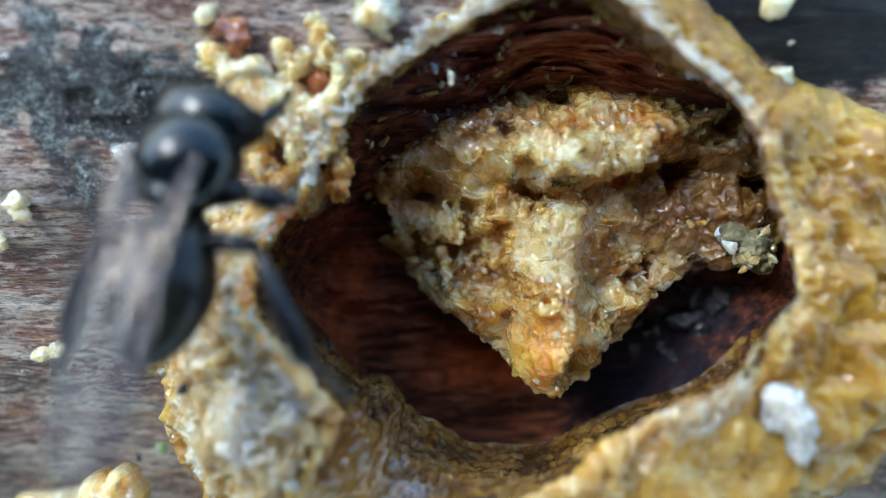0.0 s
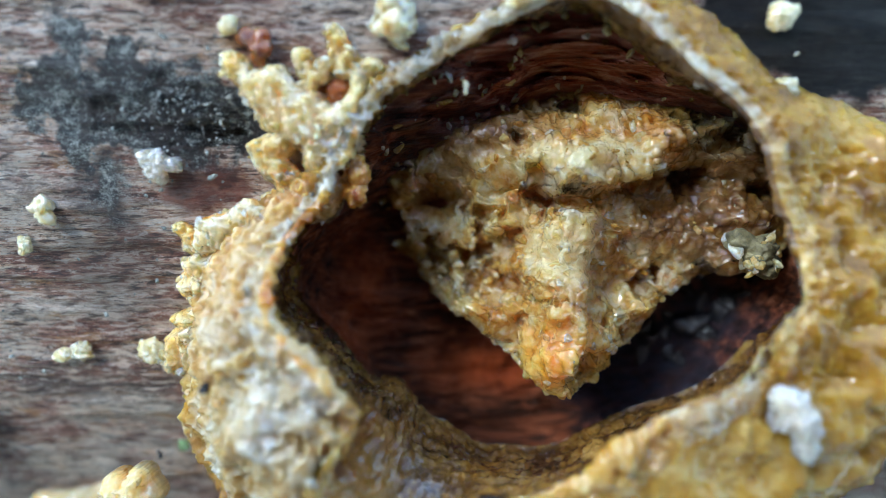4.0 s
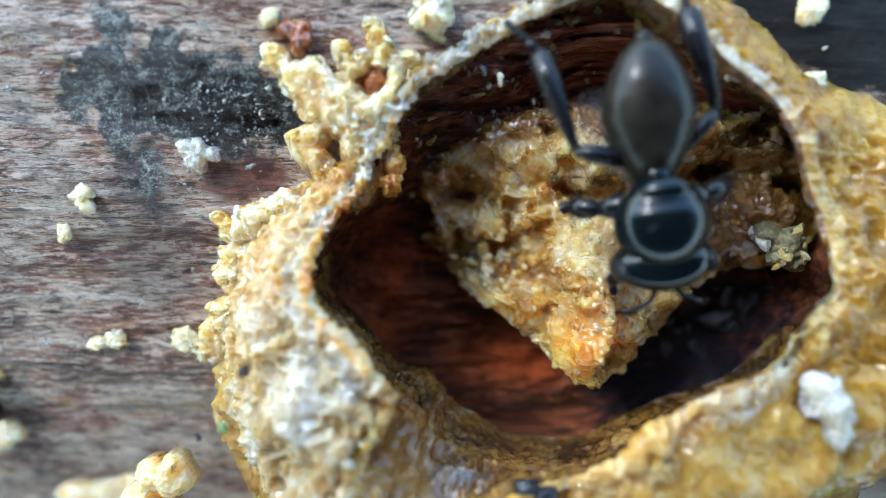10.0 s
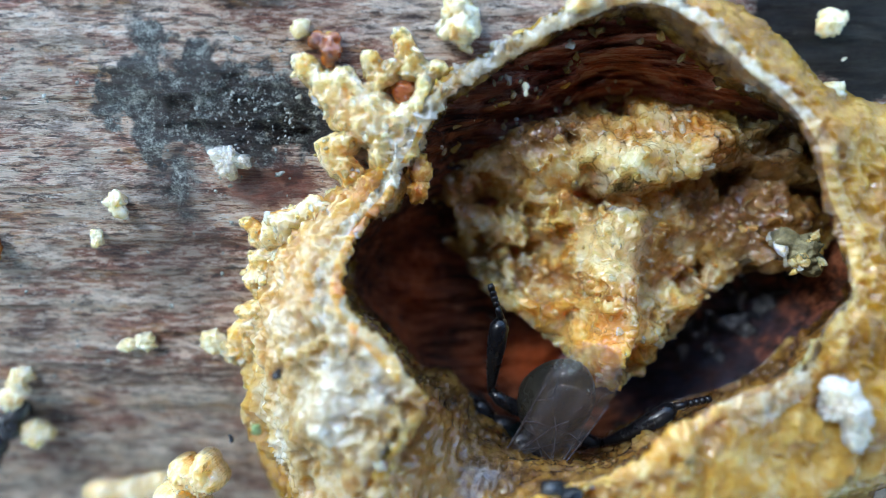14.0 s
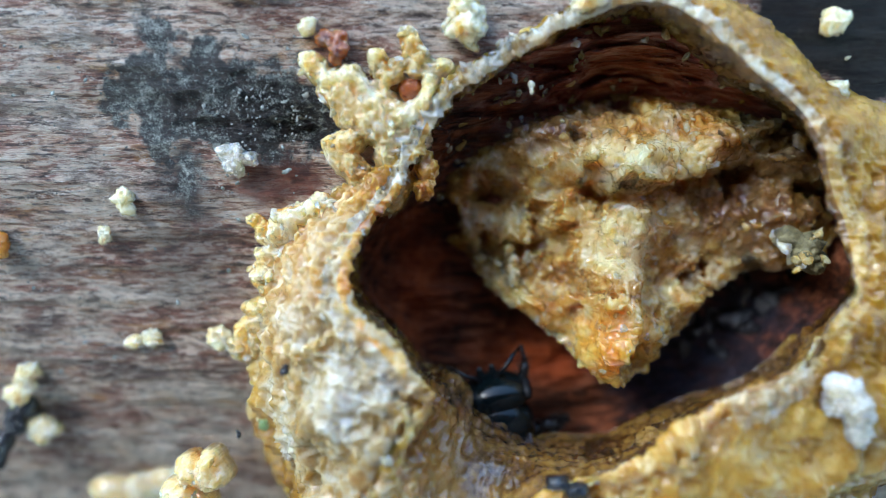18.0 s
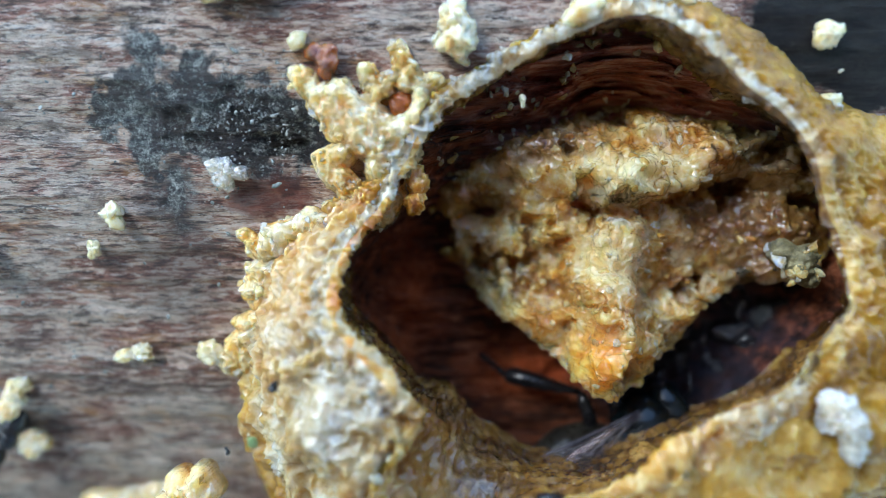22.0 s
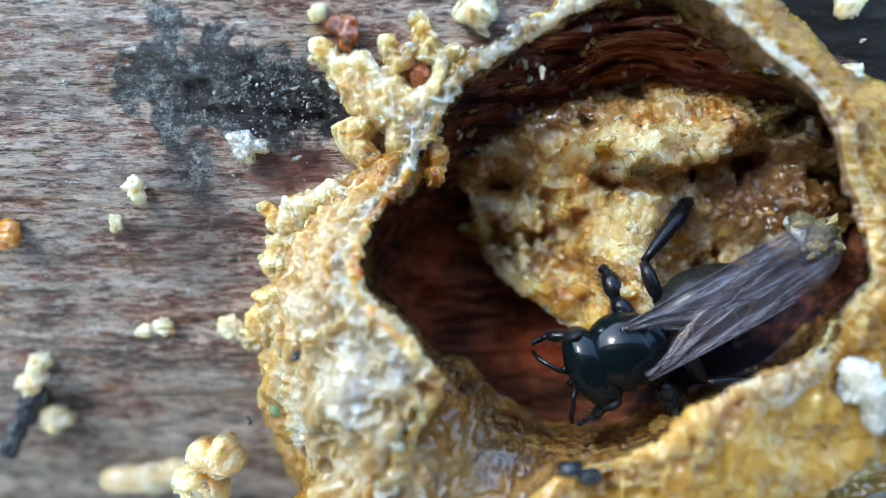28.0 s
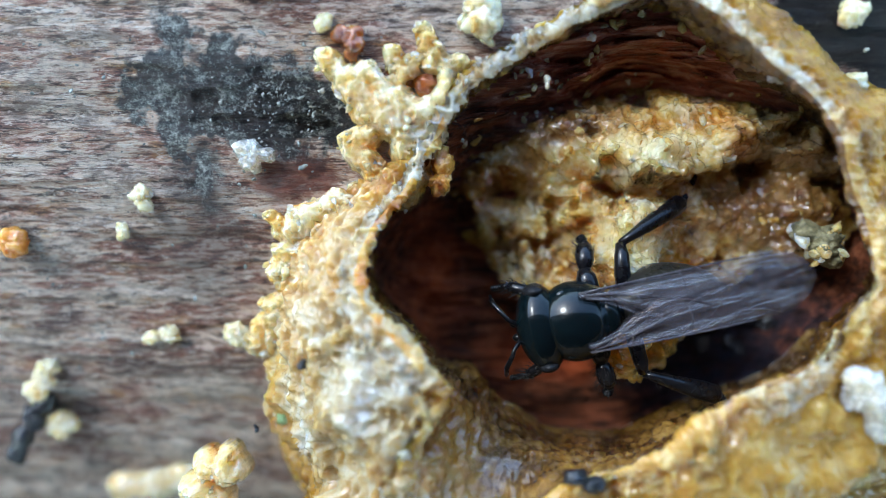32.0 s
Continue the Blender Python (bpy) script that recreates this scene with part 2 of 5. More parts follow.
class Kit:
    """Short ways to wire nodes."""

    def __init__(self, tree):
        self.t = tree
        self.co = tree.nodes.new("ShaderNodeTexCoord").outputs["Object"]

    def link(self, a, b):
        self.t.links.new(a, b)

    def mapped(self, scale, loc=(0, 0, 0)):
        n = self.t.nodes.new("ShaderNodeMapping")
        n.inputs["Scale"].default_value = [s / MM for s in scale]
        n.inputs["Location"].default_value = loc
        self.link(self.co, n.inputs["Vector"])
        return n.outputs["Vector"]

    def noise(self, scale, detail=4.0, rough=0.55, loc=(0, 0, 0), distortion=0.0):
        n = self.t.nodes.new("ShaderNodeTexNoise")
        self.link(self.mapped(scale, loc), n.inputs["Vector"])
        n.inputs["Scale"].default_value, n.inputs["Detail"].default_value = 1.0, detail
        n.inputs["Roughness"].default_value, n.inputs["Distortion"].default_value = rough, distortion
        return n.outputs["Fac"]

    def cells(self, scale, feature="F1"):
        n = self.t.nodes.new("ShaderNodeTexVoronoi")
        n.feature = feature
        self.link(self.mapped(scale), n.inputs["Vector"])
        n.inputs["Scale"].default_value = 1.0
        return n.outputs["Distance"]

    def ramp(self, fac, stops):
        n = self.t.nodes.new("ShaderNodeValToRGB")
        e = n.color_ramp.elements
        while len(e) < len(stops):
            e.new(0.5)
        for k, (p, c) in zip(e, stops):
            k.position, k.color = p, (*c, 1) if len(c) == 3 else c
        self.link(fac, n.inputs["Fac"])
        return n.outputs["Color"]

    def span(self, fac, a, b, lo=0.0, hi=1.0):
        n = self.t.nodes.new("ShaderNodeMapRange")
        n.inputs["From Min"].default_value, n.inputs["From Max"].default_value = a, b
        n.inputs["To Min"].default_value, n.inputs["To Max"].default_value = lo, hi
        self.link(fac, n.inputs["Value"])
        return n.outputs["Result"]

    def mix(self, fac, a, b, how="MIX"):
        n = self.t.nodes.new("ShaderNodeMix")
        n.data_type, n.blend_type = "RGBA", how
        for v, s in ((fac, n.inputs[0]), (a, n.inputs[6]), (b, n.inputs[7])):
            if isinstance(v, (int, float)):
                s.default_value = v
            elif isinstance(v, tuple):
                s.default_value = (*v, 1)
            else:
                self.link(v, s)
        return n.outputs[2]

    def maths(self, op, a, b=None, clamp=False):
        n = self.t.nodes.new("ShaderNodeMath")
        n.operation, n.use_clamp = op, clamp
        for v, s in ((a, n.inputs[0]), (b, n.inputs[1])):
            if v is None:
                continue
            if isinstance(v, (int, float)):
                s.default_value = v
            else:
                self.link(v, s)
        return n.outputs[0]

    def spot(self, x, y, rx, ry, edge=0.5, wobble=0.0, freq=0.6):
        """1 inside an uneven ellipse on the log, 0 outside."""
        n = self.t.nodes.new("ShaderNodeMapping")
        n.vector_type = "POINT"
        n.inputs["Scale"].default_value = (1 / (rx * MM), 1 / (ry * MM), 0)
        n.inputs["Location"].default_value = (-x / rx, -y / ry, 0)
        self.link(self.co, n.inputs["Vector"])
        l = self.t.nodes.new("ShaderNodeVectorMath")
        l.operation = "LENGTH"
        self.link(n.outputs["Vector"], l.inputs[0])
        d = l.outputs["Value"]
        if wobble:
            d = self.maths("ADD", d, self.span(self.noise((freq, freq, freq), 5), 0.3, 0.7, -wobble, wobble))
        return self.span(d, 1 + edge, 1 - edge, 0, 1)

    def crystals(self, size, tilt, normal=None):
        """The surface broken into little facets, each tilted its own way by up to tilt."""
        v = self.t.nodes.new("ShaderNodeTexVoronoi")
        self.link(self.mapped((1 / size,) * 3), v.inputs["Vector"])
        v.inputs["Scale"].default_value = 1.0
        if normal is None:
            normal = self.t.nodes.new("ShaderNodeNewGeometry").outputs["Normal"]
        steps = (("SUBTRACT", v.outputs["Color"], (0.5, 0.5, 0.5)), ("MULTIPLY", None, (2 * tilt,) * 3), ("ADD", None, normal), ("NORMALIZE", None, None))
        out = None
        for op, a, b in steps:
            n = self.t.nodes.new("ShaderNodeVectorMath")
            n.operation = op
            self.link(a if a is not None else out, n.inputs[0])
            if isinstance(b, tuple):
                n.inputs[1].default_value = b
            elif b is not None:
                self.link(b, n.inputs[1])
            out = n.outputs["Vector"]
        return out

    def bump(self, height, dist, strength=1.0, normal=None):
        n = self.t.nodes.new("ShaderNodeBump")
        n.inputs["Distance"].default_value, n.inputs["Strength"].default_value = dist * MM, strength
        self.link(height, n.inputs["Height"])
        if normal is not None:
            self.link(normal, n.inputs["Normal"])
        return n.outputs["Normal"]


def resin(name, stops, freq, rough=0.12, sub=0.9, radius=(1.0, 0.78, 0.5), scale=1.6, grain=4.5, depth=0.08, specks=True, zones=(), wet=0.6, sugar=0.12, clear=0.0, pale=None):
    """Wax and resin: light goes in and comes out redder, and the wet skin glints in small facets (sugar: their size)."""
    m, t, p = nodes_of(name)
    k = Kit(t)
    big = k.noise((freq, freq, freq), 5, 0.58, distortion=0.5)
    fine = k.noise((freq * 6, freq * 6, freq * 6), 4, 0.6)
    blend = k.maths("ADD", k.maths("MULTIPLY", big, 0.75), k.maths("MULTIPLY", fine, 0.25))
    col = k.ramp(k.span(blend, 0.36, 0.64), stops)
    if pale:
        col = k.mix(k.span(k.noise((0.9, 0.9, 0.9), 6, 0.65, (5, 9, 2), 0.8), 0.53, 0.64, 0, 0.75), col, pale)
    for (x, y, rx, ry), zone in zones:
        col = k.mix(k.spot(x, y, rx, ry, 0.35, 0.45, 0.8), col, k.ramp(k.span(blend, 0.36, 0.64), zone))
    if specks:
        dirt = k.span(k.noise((2.2, 2.2, 2.2), 3, 0.7), 0.68, 0.74)
        col = k.mix(k.maths("MULTIPLY", dirt, 0.6), col, (0.09, 0.045, 0.02))
    k.link(col, p.inputs["Base Color"])
    p.inputs["Subsurface Weight"].default_value = sub
    p.inputs["Transmission Weight"].default_value = clear
    p.inputs["Subsurface Radius"].default_value = radius
    p.inputs["Subsurface Scale"].default_value = scale * MM
    k.link(k.span(fine, 0.35, 0.65, rough * 0.55, rough * 1.7), p.inputs["Roughness"])
    h = k.maths("ADD", k.noise((grain, grain, grain), 4, 0.65), k.maths("MULTIPLY", k.cells((grain * 0.8,) * 3, "SMOOTH_F1"), 0.7))
    n = k.bump(h, depth * (0.1 if sub else 1.0))
    k.link(n, p.inputs["Normal"])
    k.link(k.crystals(sugar, 0.6, k.bump(h, depth * 1.5)), p.inputs["Coat Normal"])
    p.inputs["IOR"].default_value = 1.45
    p.inputs["Coat Weight"].default_value, p.inputs["Coat Roughness"].default_value, p.inputs["Coat IOR"].default_value = wet, 0.05, 1.75
    return m


def make_materials():
    M = {}
    cream = [(0.0, (0.24, 0.12, 0.02)), (0.3, (0.3, 0.2, 0.07)), (0.6, (0.35, 0.29, 0.17)), (1.0, (0.46, 0.44, 0.37))]
    ochre = [(0.0, (0.15, 0.065, 0.004)), (0.35, (0.26, 0.135, 0.01)), (0.65, (0.35, 0.205, 0.024)), (1.0, (0.44, 0.29, 0.06))]
    amber = [(0.0, (0.24, 0.085, 0.008)), (0.35, (0.3, 0.14, 0.022)), (0.7, (0.34, 0.21, 0.065)), (1.0, (0.4, 0.31, 0.17))]
    golden = [(0.0, (0.27, 0.13, 0.012)), (0.5, (0.37, 0.22, 0.035)), (1.0, (0.48, 0.36, 0.13))]
    M["bank"] = resin("ochre_propolis", ochre, 0.55, wet=0.2, depth=0.14, sugar=0.1, zones=[((-4.2, 1.0, 2.6, 3.2), amber), ((-2.6, -3.2, 3.4, 3.0), cream), ((7.4, -4.6, 3.6, 1.6), golden)])
    M["crest"] = resin("cream_propolis", [(0.0, (0.28, 0.16, 0.05)), (0.3, (0.36, 0.27, 0.13)), (0.6, (0.42, 0.37, 0.26)), (1.0, (0.52, 0.5, 0.44))], 1.4, grain=3.6, depth=0.14, wet=0.6, zones=[((4.5, -4.4, 5.5, 1.7), golden), ((0.5, -4.0, 2.6, 2.2), ochre), ((10.2, 1.0, 2.0, 4.6), golden)])
    # inner wall: ochre, darkened so the hole's dimness is in its colour
    M["inner"] = resin("dim_amber_inner_wall", [(0.0, (0.03, 0.012, 0.003)), (0.4, (0.09, 0.042, 0.008)), (0.75, (0.19, 0.1, 0.018)), (1.0, (0.3, 0.18, 0.04))], 0.6, depth=0.14, grain=3.0, zones=[((-0.9, -4.5, 1.2, 1.3), amber)])
    M["flange"] = resin("amber_flange", [(0.0, (0.3, 0.09, 0.008)), (0.4, (0.45, 0.19, 0.02)), (0.75, (0.5, 0.32, 0.08)), (1.0, (0.52, 0.42, 0.22))], 0.9, scale=2.6, wet=0.9)
    M["crumb"] = resin("pale_propolis", [(0.0, (0.62, 0.38, 0.1)), (0.3, (0.72, 0.55, 0.26)), (0.6, (0.76, 0.67, 0.44)), (1.0, (0.8, 0.76, 0.64))], 0.8, scale=1.2, depth=0.1, wet=1.0, clear=0.1)
    M["web"] = resin("honey_propolis", [(0.0, (0.72, 0.32, 0.05)), (0.3, (0.8, 0.49, 0.16)), (0.6, (0.84, 0.61, 0.3)), (1.0, (0.87, 0.75, 0.53))], 0.7, scale=1.7, grain=4.0, depth=0.1, wet=0.7, sugar=0.13, clear=0.08)
    M["amber"] = resin("amber_resin", [(0.0, (0.3, 0.09, 0.008)), (0.5, (0.52, 0.23, 0.03)), (1.0, (0.66, 0.38, 0.09))], 0.9, 0.2)
    brown = [(0.0, (0.14, 0.055, 0.01)), (0.5, (0.26, 0.135, 0.03)), (1.0, (0.42, 0.28, 0.11))]
    M["mass"] = resin("brown_resin_mass", [(0.0, (0.36, 0.135, 0.012)), (0.3, (0.49, 0.24, 0.036)), (0.55, (0.59, 0.35, 0.08)), (0.78, (0.66, 0.47, 0.16)), (1.0, (0.72, 0.61, 0.35))], 0.7, 0.1, 1.0, scale=2.4, grain=3.0, depth=0.09, sugar=0.15, clear=0.1,
                      zones=[((2.3, 4.7, 2.0, 0.9), brown), ((0.5, 2.7, 1.0, 0.75), [(0.0, (0.34, 0.13, 0.022)), (1.0, (0.58, 0.31, 0.08))]), ((5.0, -1.9, 1.7, 0.9), [(0.0, (0.66, 0.21, 0.012)), (0.5, (0.78, 0.36, 0.04)), (1.0, (0.84, 0.55, 0.14))]),
                             ((5.0, 3.5, 1.4, 0.6), [(0.0, (0.62, 0.42, 0.12)), (1.0, (0.8, 0.68, 0.36))]), ((9.6, 2.6, 2.0, 2.6), brown), ((4.6, 1.2, 0.9, 0.9), [(0.0, (0.66, 0.42, 0.12)), (1.0, (0.8, 0.68, 0.36))])], wet=1.0, pale=(0.7, 0.54, 0.28))
    def chunk(name, stops, rough, clear):
        m, t, p = nodes_of(name)
        k = Kit(t)
        info = t.nodes.new("ShaderNodeObjectInfo").outputs["Random"]
        vary = k.maths("ADD", k.maths("MULTIPLY", info, 0.75), k.span(k.noise((1.6, 1.6, 1.6), 5, 0.65), 0.35, 0.65, -0.1, 0.35))
        k.link(k.ramp(vary, stops), p.inputs["Base Color"])
        p.inputs["Subsurface Weight"].default_value, p.inputs["Subsurface Scale"].default_value = 1.0, 0.7 * MM
        p.inputs["Subsurface Radius"].default_value = (1.0, 0.78, 0.5)
        p.inputs["Transmission Weight"].default_value = clear
        p.inputs["Roughness"].default_value, p.inputs["IOR"].default_value = rough, 1.48
        k.link(k.crystals(0.6, 0.3, k.bump(k.noise((4, 4, 4), 4, 0.65), 0.1)), p.inputs["Coat Normal"])
        p.inputs["Coat Weight"].default_value, p.inputs["Coat Roughness"].default_value, p.inputs["Coat IOR"].default_value = 1.0, 0.05, 1.6
        return m

    M["chunk"] = chunk("honey_chunk", [(0.0, (0.42, 0.15, 0.015)), (0.3, (0.6, 0.3, 0.05)), (0.6, (0.7, 0.46, 0.14)), (0.85, (0.76, 0.6, 0.3)), (1.0, (0.8, 0.72, 0.52))], 0.1, 0.35)
    M["pale_chunk"] = chunk("cream_chunk", [(0.0, (0.58, 0.3, 0.06)), (0.35, (0.72, 0.5, 0.2)), (0.7, (0.78, 0.66, 0.4)), (1.0, (0.82, 0.79, 0.68))], 0.12, 0.2)
    M["white"] = resin("whitish_resin", [(0.0, (0.5, 0.45, 0.34)), (1.0, (0.7, 0.68, 0.62))], 1.2, 0.2, scale=1.5, specks=False, clear=0.3)
    M["dark_bit"] = resin("black_resin", [(0.0, (0.003, 0.004, 0.006)), (1.0, (0.012, 0.014, 0.02))], 1.0, 0.14, 0.0, specks=False, depth=0.05, wet=0.25)
    M["red_resin"] = resin("red_resin", [(0.0, (0.08, 0.012, 0.002)), (1.0, (0.36, 0.1, 0.008))], 1.0, 0.08, 0.5, specks=False)
    M["green_bit"] = resin("green_crumb", [(0.0, (0.05, 0.12, 0.03)), (1.0, (0.25, 0.36, 0.12))], 2.0, 0.4, 0.1, specks=False)

    # weathered wood: fibres along x, grey and brown, mould and stains with shapes of their own
    m, t, p = nodes_of("weathered_wood")
    k = Kit(t)
    fib = k.noise((1.0, 8.0, 8.0), 7, 0.75, distortion=0.6)
    fine = k.noise((4.0, 20.0, 20.0), 5, 0.8)
    patch = k.noise((0.3, 0.8, 0.8), 6, 0.65, distortion=0.8)
    col = k.ramp(k.span(fib, 0.4, 0.6), [(0.0, (0.2, 0.105, 0.065)), (0.3, (0.48, 0.31, 0.21)), (0.6, (0.7, 0.53, 0.39)), (1.0, (0.92, 0.83, 0.71))])
    col = k.mix(k.span(patch, 0.45, 0.54, 0, 0.9), col, k.ramp(k.span(fib, 0.32, 0.68), [(0.0, (0.07, 0.02, 0.016)), (0.5, (0.27, 0.11, 0.075)), (1.0, (0.55, 0.33, 0.22))]))
    col = k.mix(k.span(k.noise((0.35, 0.9, 0.9), 5, 0.6, (3, 1, 0), 0.5), 0.51, 0.6, 0, 0.8), col, k.ramp(k.span(fine, 0.35, 0.65), [(0.0, (0.34, 0.26, 0.19)), (1.0, (0.9, 0.79, 0.65))]))
    col = k.mix(k.span(k.noise((0.22, 0.55, 0.55), 4, 0.6, (9, 4, 2), 0.6), 0.55, 0.64, 0, 0.8), col, k.ramp(fib, [(0.3, (0.03, 0.018, 0.02)), (0.7, (0.17, 0.11, 0.095))]))
    col = k.mix(k.span(k.noise((0.5, 1.6, 1.6), 5, 0.65, (1, 8, 3)), 0.57, 0.65, 0, 0.7), col, k.ramp(fib, [(0.3, (0.34, 0.15, 0.04)), (0.7, (0.68, 0.42, 0.18))]))
    col = k.mix(0.75, col, k.ramp(k.span(fine, 0.36, 0.64), [(0.0, (0.36, 0.34, 0.31)), (0.5, (0.62, 0.61, 0.6)), (1.0, (0.96, 0.95, 0.93))]), "OVERLAY")
    mott = k.noise((1.5, 6.5, 6.5), 6, 0.72, distortion=0.3)
    col = k.mix(k.span(mott, 0.52, 0.58, 0, 0.8), col, (0.93, 0.79, 0.65))
    col = k.mix(k.span(mott, 0.45, 0.39, 0, 0.85), col, (0.045, 0.024, 0.019))
    col = k.mix(k.span(k.noise((0.9, 6.0, 6.0), 6, 0.7, (7, 2, 5)), 0.57, 0.62, 0, 0.85), col, (0.035, 0.022, 0.02))
    blot = k.noise((0.55, 1.3, 1.3), 6, 0.7, (6, 1, 8), 0.4)
    col = k.mix(k.span(blot, 0.54, 0.63, 0, 0.65), col, k.ramp(fine, [(0.3, (0.06, 0.036, 0.03)), (0.7, (0.24, 0.17, 0.13))]))
    fleck = k.span(k.noise((2.2, 4.5, 4.5), 5, 0.75, (2, 2, 7)), 0.57, 0.64, 0, 0.75)
    col = k.mix(fleck, col, (0.88, 0.78, 0.67))
    mould = k.maths("MAXIMUM", k.spot(-6.8, 5.1, 2.4, 1.25, 0.1, 0.7, 0.8), k.maths("MAXIMUM", k.spot(-8.2, 4.9, 0.75, 1.9, 0.08, 0.5, 0.8), k.maths("MAXIMUM", k.spot(-4.8, 4.7, 1.3, 1.2, 0.12, 0.7, 0.9), k.spot(-7.6, 3.0, 0.7, 1.1, 0.5, 0.7, 0.9))))
    fuzz = k.noise((1.1, 1.1, 1.1), 4, 0.6, (2, 6, 1))
    moss = k.ramp(k.span(k.maths("ADD", k.maths("MULTIPLY", k.noise((3.6, 4.2, 4.2), 9, 0.9), 0.75), k.maths("MULTIPLY", fuzz, 0.25)), 0.45, 0.61), [(0.0, (0.006, 0.008, 0.01)), (0.3, (0.02, 0.028, 0.034)), (0.45, (0.09, 0.11, 0.11)), (0.62, (0.27, 0.31, 0.28)), (0.82, (0.46, 0.5, 0.45)), (1.0, (0.72, 0.75, 0.72))])
    col = k.mix(k.maths("MULTIPLY", mould, 0.92), col, moss)
    col = k.mix(k.maths("MULTIPLY", k.spot(-5.0, 2.95, 1.3, 0.6, 0.3, 0.5, 1.2), 0.85), col, k.ramp(k.noise((2, 4, 4), 4, 0.6), [(0.35, (0.07, 0.014, 0.008)), (0.65, (0.26, 0.07, 0.035))]))
    col = k.mix(k.maths("MULTIPLY", k.spot(-7.8, 1.0, 1.5, 1.6, 0.6, 0.5, 0.8), 0.55), col, (0.06, 0.05, 0.045))
    wet = k.spot(12.0, 7.6, 4.0, 2.6, 0.12, 0.3, 0.5)
    col = k.mix(k.maths("MULTIPLY", wet, 0.97), col, (0.006, 0.007, 0.009))
    k.link(col, p.inputs["Base Color"])
    k.link(k.mix(wet, k.span(fine, 0.3, 0.7, 0.34, 0.7), (0.28, 0.28, 0.28)), p.inputs["Roughness"])
    k.link(k.span(wet, 0, 1, 0.45, 0.2), p.inputs["Specular IOR Level"])
    h = k.maths("ADD", k.maths("MULTIPLY", fib, 0.6), k.maths("MULTIPLY", fine, 0.6))
    k.link(k.bump(h, 0.4), p.inputs["Normal"])
    M["wood"] = m

    m, t, p = nodes_of("dark_cavity_wood")
    k = Kit(t)
    fib = k.noise((0.35, 3.2, 3.2), 6, 0.65, distortion=0.6)
    col = k.ramp(k.span(fib, 0.3, 0.7), [(0.0, (0.014, 0.008, 0.006)), (0.35, (0.055, 0.022, 0.013)), (0.65, (0.2, 0.06, 0.026)), (1.0, (0.42, 0.17, 0.085))])
    red = k.maths("MAXIMUM", k.spot(3.0, -2.8, 2.0, 0.7, 0.6, 0.5, 0.6), k.spot(-1.3, -0.4, 0.9, 1.8, 0.6, 0.5, 0.6))
    col = k.mix(k.maths("MULTIPLY", red, 0.75), col, k.ramp(k.noise((1.3, 1.3, 1.3), 5, 0.65), [(0.35, (0.16, 0.02, 0.006)), (0.65, (0.6, 0.13, 0.035))]))
    # red-brown wet wood at the top, colour lightened to offset the shade there
    col = k.mix(k.maths("MULTIPLY", k.spot(4.6, 6.2, 4.6, 1.5, 0.4, 0.3, 0.6), 0.85), col, k.ramp(k.noise((0.5, 3.0, 3.0), 6, 0.7, (4, 4, 4)), [(0.32, (0.04, 0.013, 0.01)), (0.48, (0.34, 0.08, 0.04)), (0.66, (0.68, 0.38, 0.26))]))
    # blue-black lumps at right; the deep shade at lower right is painted in too
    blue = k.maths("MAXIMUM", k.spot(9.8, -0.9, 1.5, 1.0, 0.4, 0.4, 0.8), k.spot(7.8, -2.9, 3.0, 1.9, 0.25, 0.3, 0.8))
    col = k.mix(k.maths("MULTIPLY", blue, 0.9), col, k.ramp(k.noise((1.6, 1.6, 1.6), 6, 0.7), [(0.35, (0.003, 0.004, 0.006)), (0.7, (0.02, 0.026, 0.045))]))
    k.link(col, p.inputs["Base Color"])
    k.link(k.span(k.noise((3, 6, 6), 3), 0.35, 0.65, 0.35, 0.75), p.inputs["Roughness"])
    n = k.bump(k.noise((1.2, 5, 5), 5, 0.65), 0.25)
    k.link(n, p.inputs["Normal"])
    k.link(k.bump(k.noise((2.2, 3.4, 3.4), 3, 0.6), 0.3, 1.0, n), p.inputs["Coat Normal"])
    k.link(k.span(k.spot(4.6, 5.6, 5.0, 2.2, 0.3, 0.3, 0.6), 0, 1, 0.04, 0.7), p.inputs["Coat Weight"])
    p.inputs["Coat Roughness"].default_value = 0.08
    p.inputs["Specular IOR Level"].default_value = 0.1
    M["cavity"] = m

    m, t, p = nodes_of("soil")
    k = Kit(t)
    k.link(k.ramp(k.noise((0.08, 0.08, 0.08), 8, 0.7), [(0.3, (0.06, 0.045, 0.03)), (0.7, (0.18, 0.14, 0.1))]), p.inputs["Base Color"])
    p.inputs["Roughness"].default_value = 0.95
    k.link(k.bump(k.noise((0.15, 0.15, 0.15), 6, 0.7), 3.0), p.inputs["Normal"])
    M["soil"] = m

    # the bee
    def chitin(name, a, b, rough, grain=9.0, depth=0.012, coat=0.0):
        m, t, p = nodes_of(name)
        k = Kit(t)
        k.link(k.ramp(k.noise((1.5, 1.5, 1.5), 4, 0.6), [(0.3, a), (0.7, b)]), p.inputs["Base Color"])
        k.link(k.span(k.noise((4, 4, 4), 3), 0.3, 0.7, rough * 0.75, rough * 1.4), p.inputs["Roughness"])
        k.link(k.bump(k.noise((grain, grain, grain), 3, 0.6), depth), p.inputs["Normal"])
        p.inputs["Specular IOR Level"].default_value = 0.14
        p.inputs["Coat Weight"].default_value = coat
        p.inputs["Coat Roughness"].default_value = 0.07
        return m

    M["thorax"] = chitin("black_thorax", (0.002, 0.004, 0.005), (0.003, 0.007, 0.008), 0.16, coat=0.4)
    M["abdomen"] = chitin("brown_black_abdomen", (0.007, 0.007, 0.006), (0.02, 0.018, 0.013), 0.28, coat=0.2)
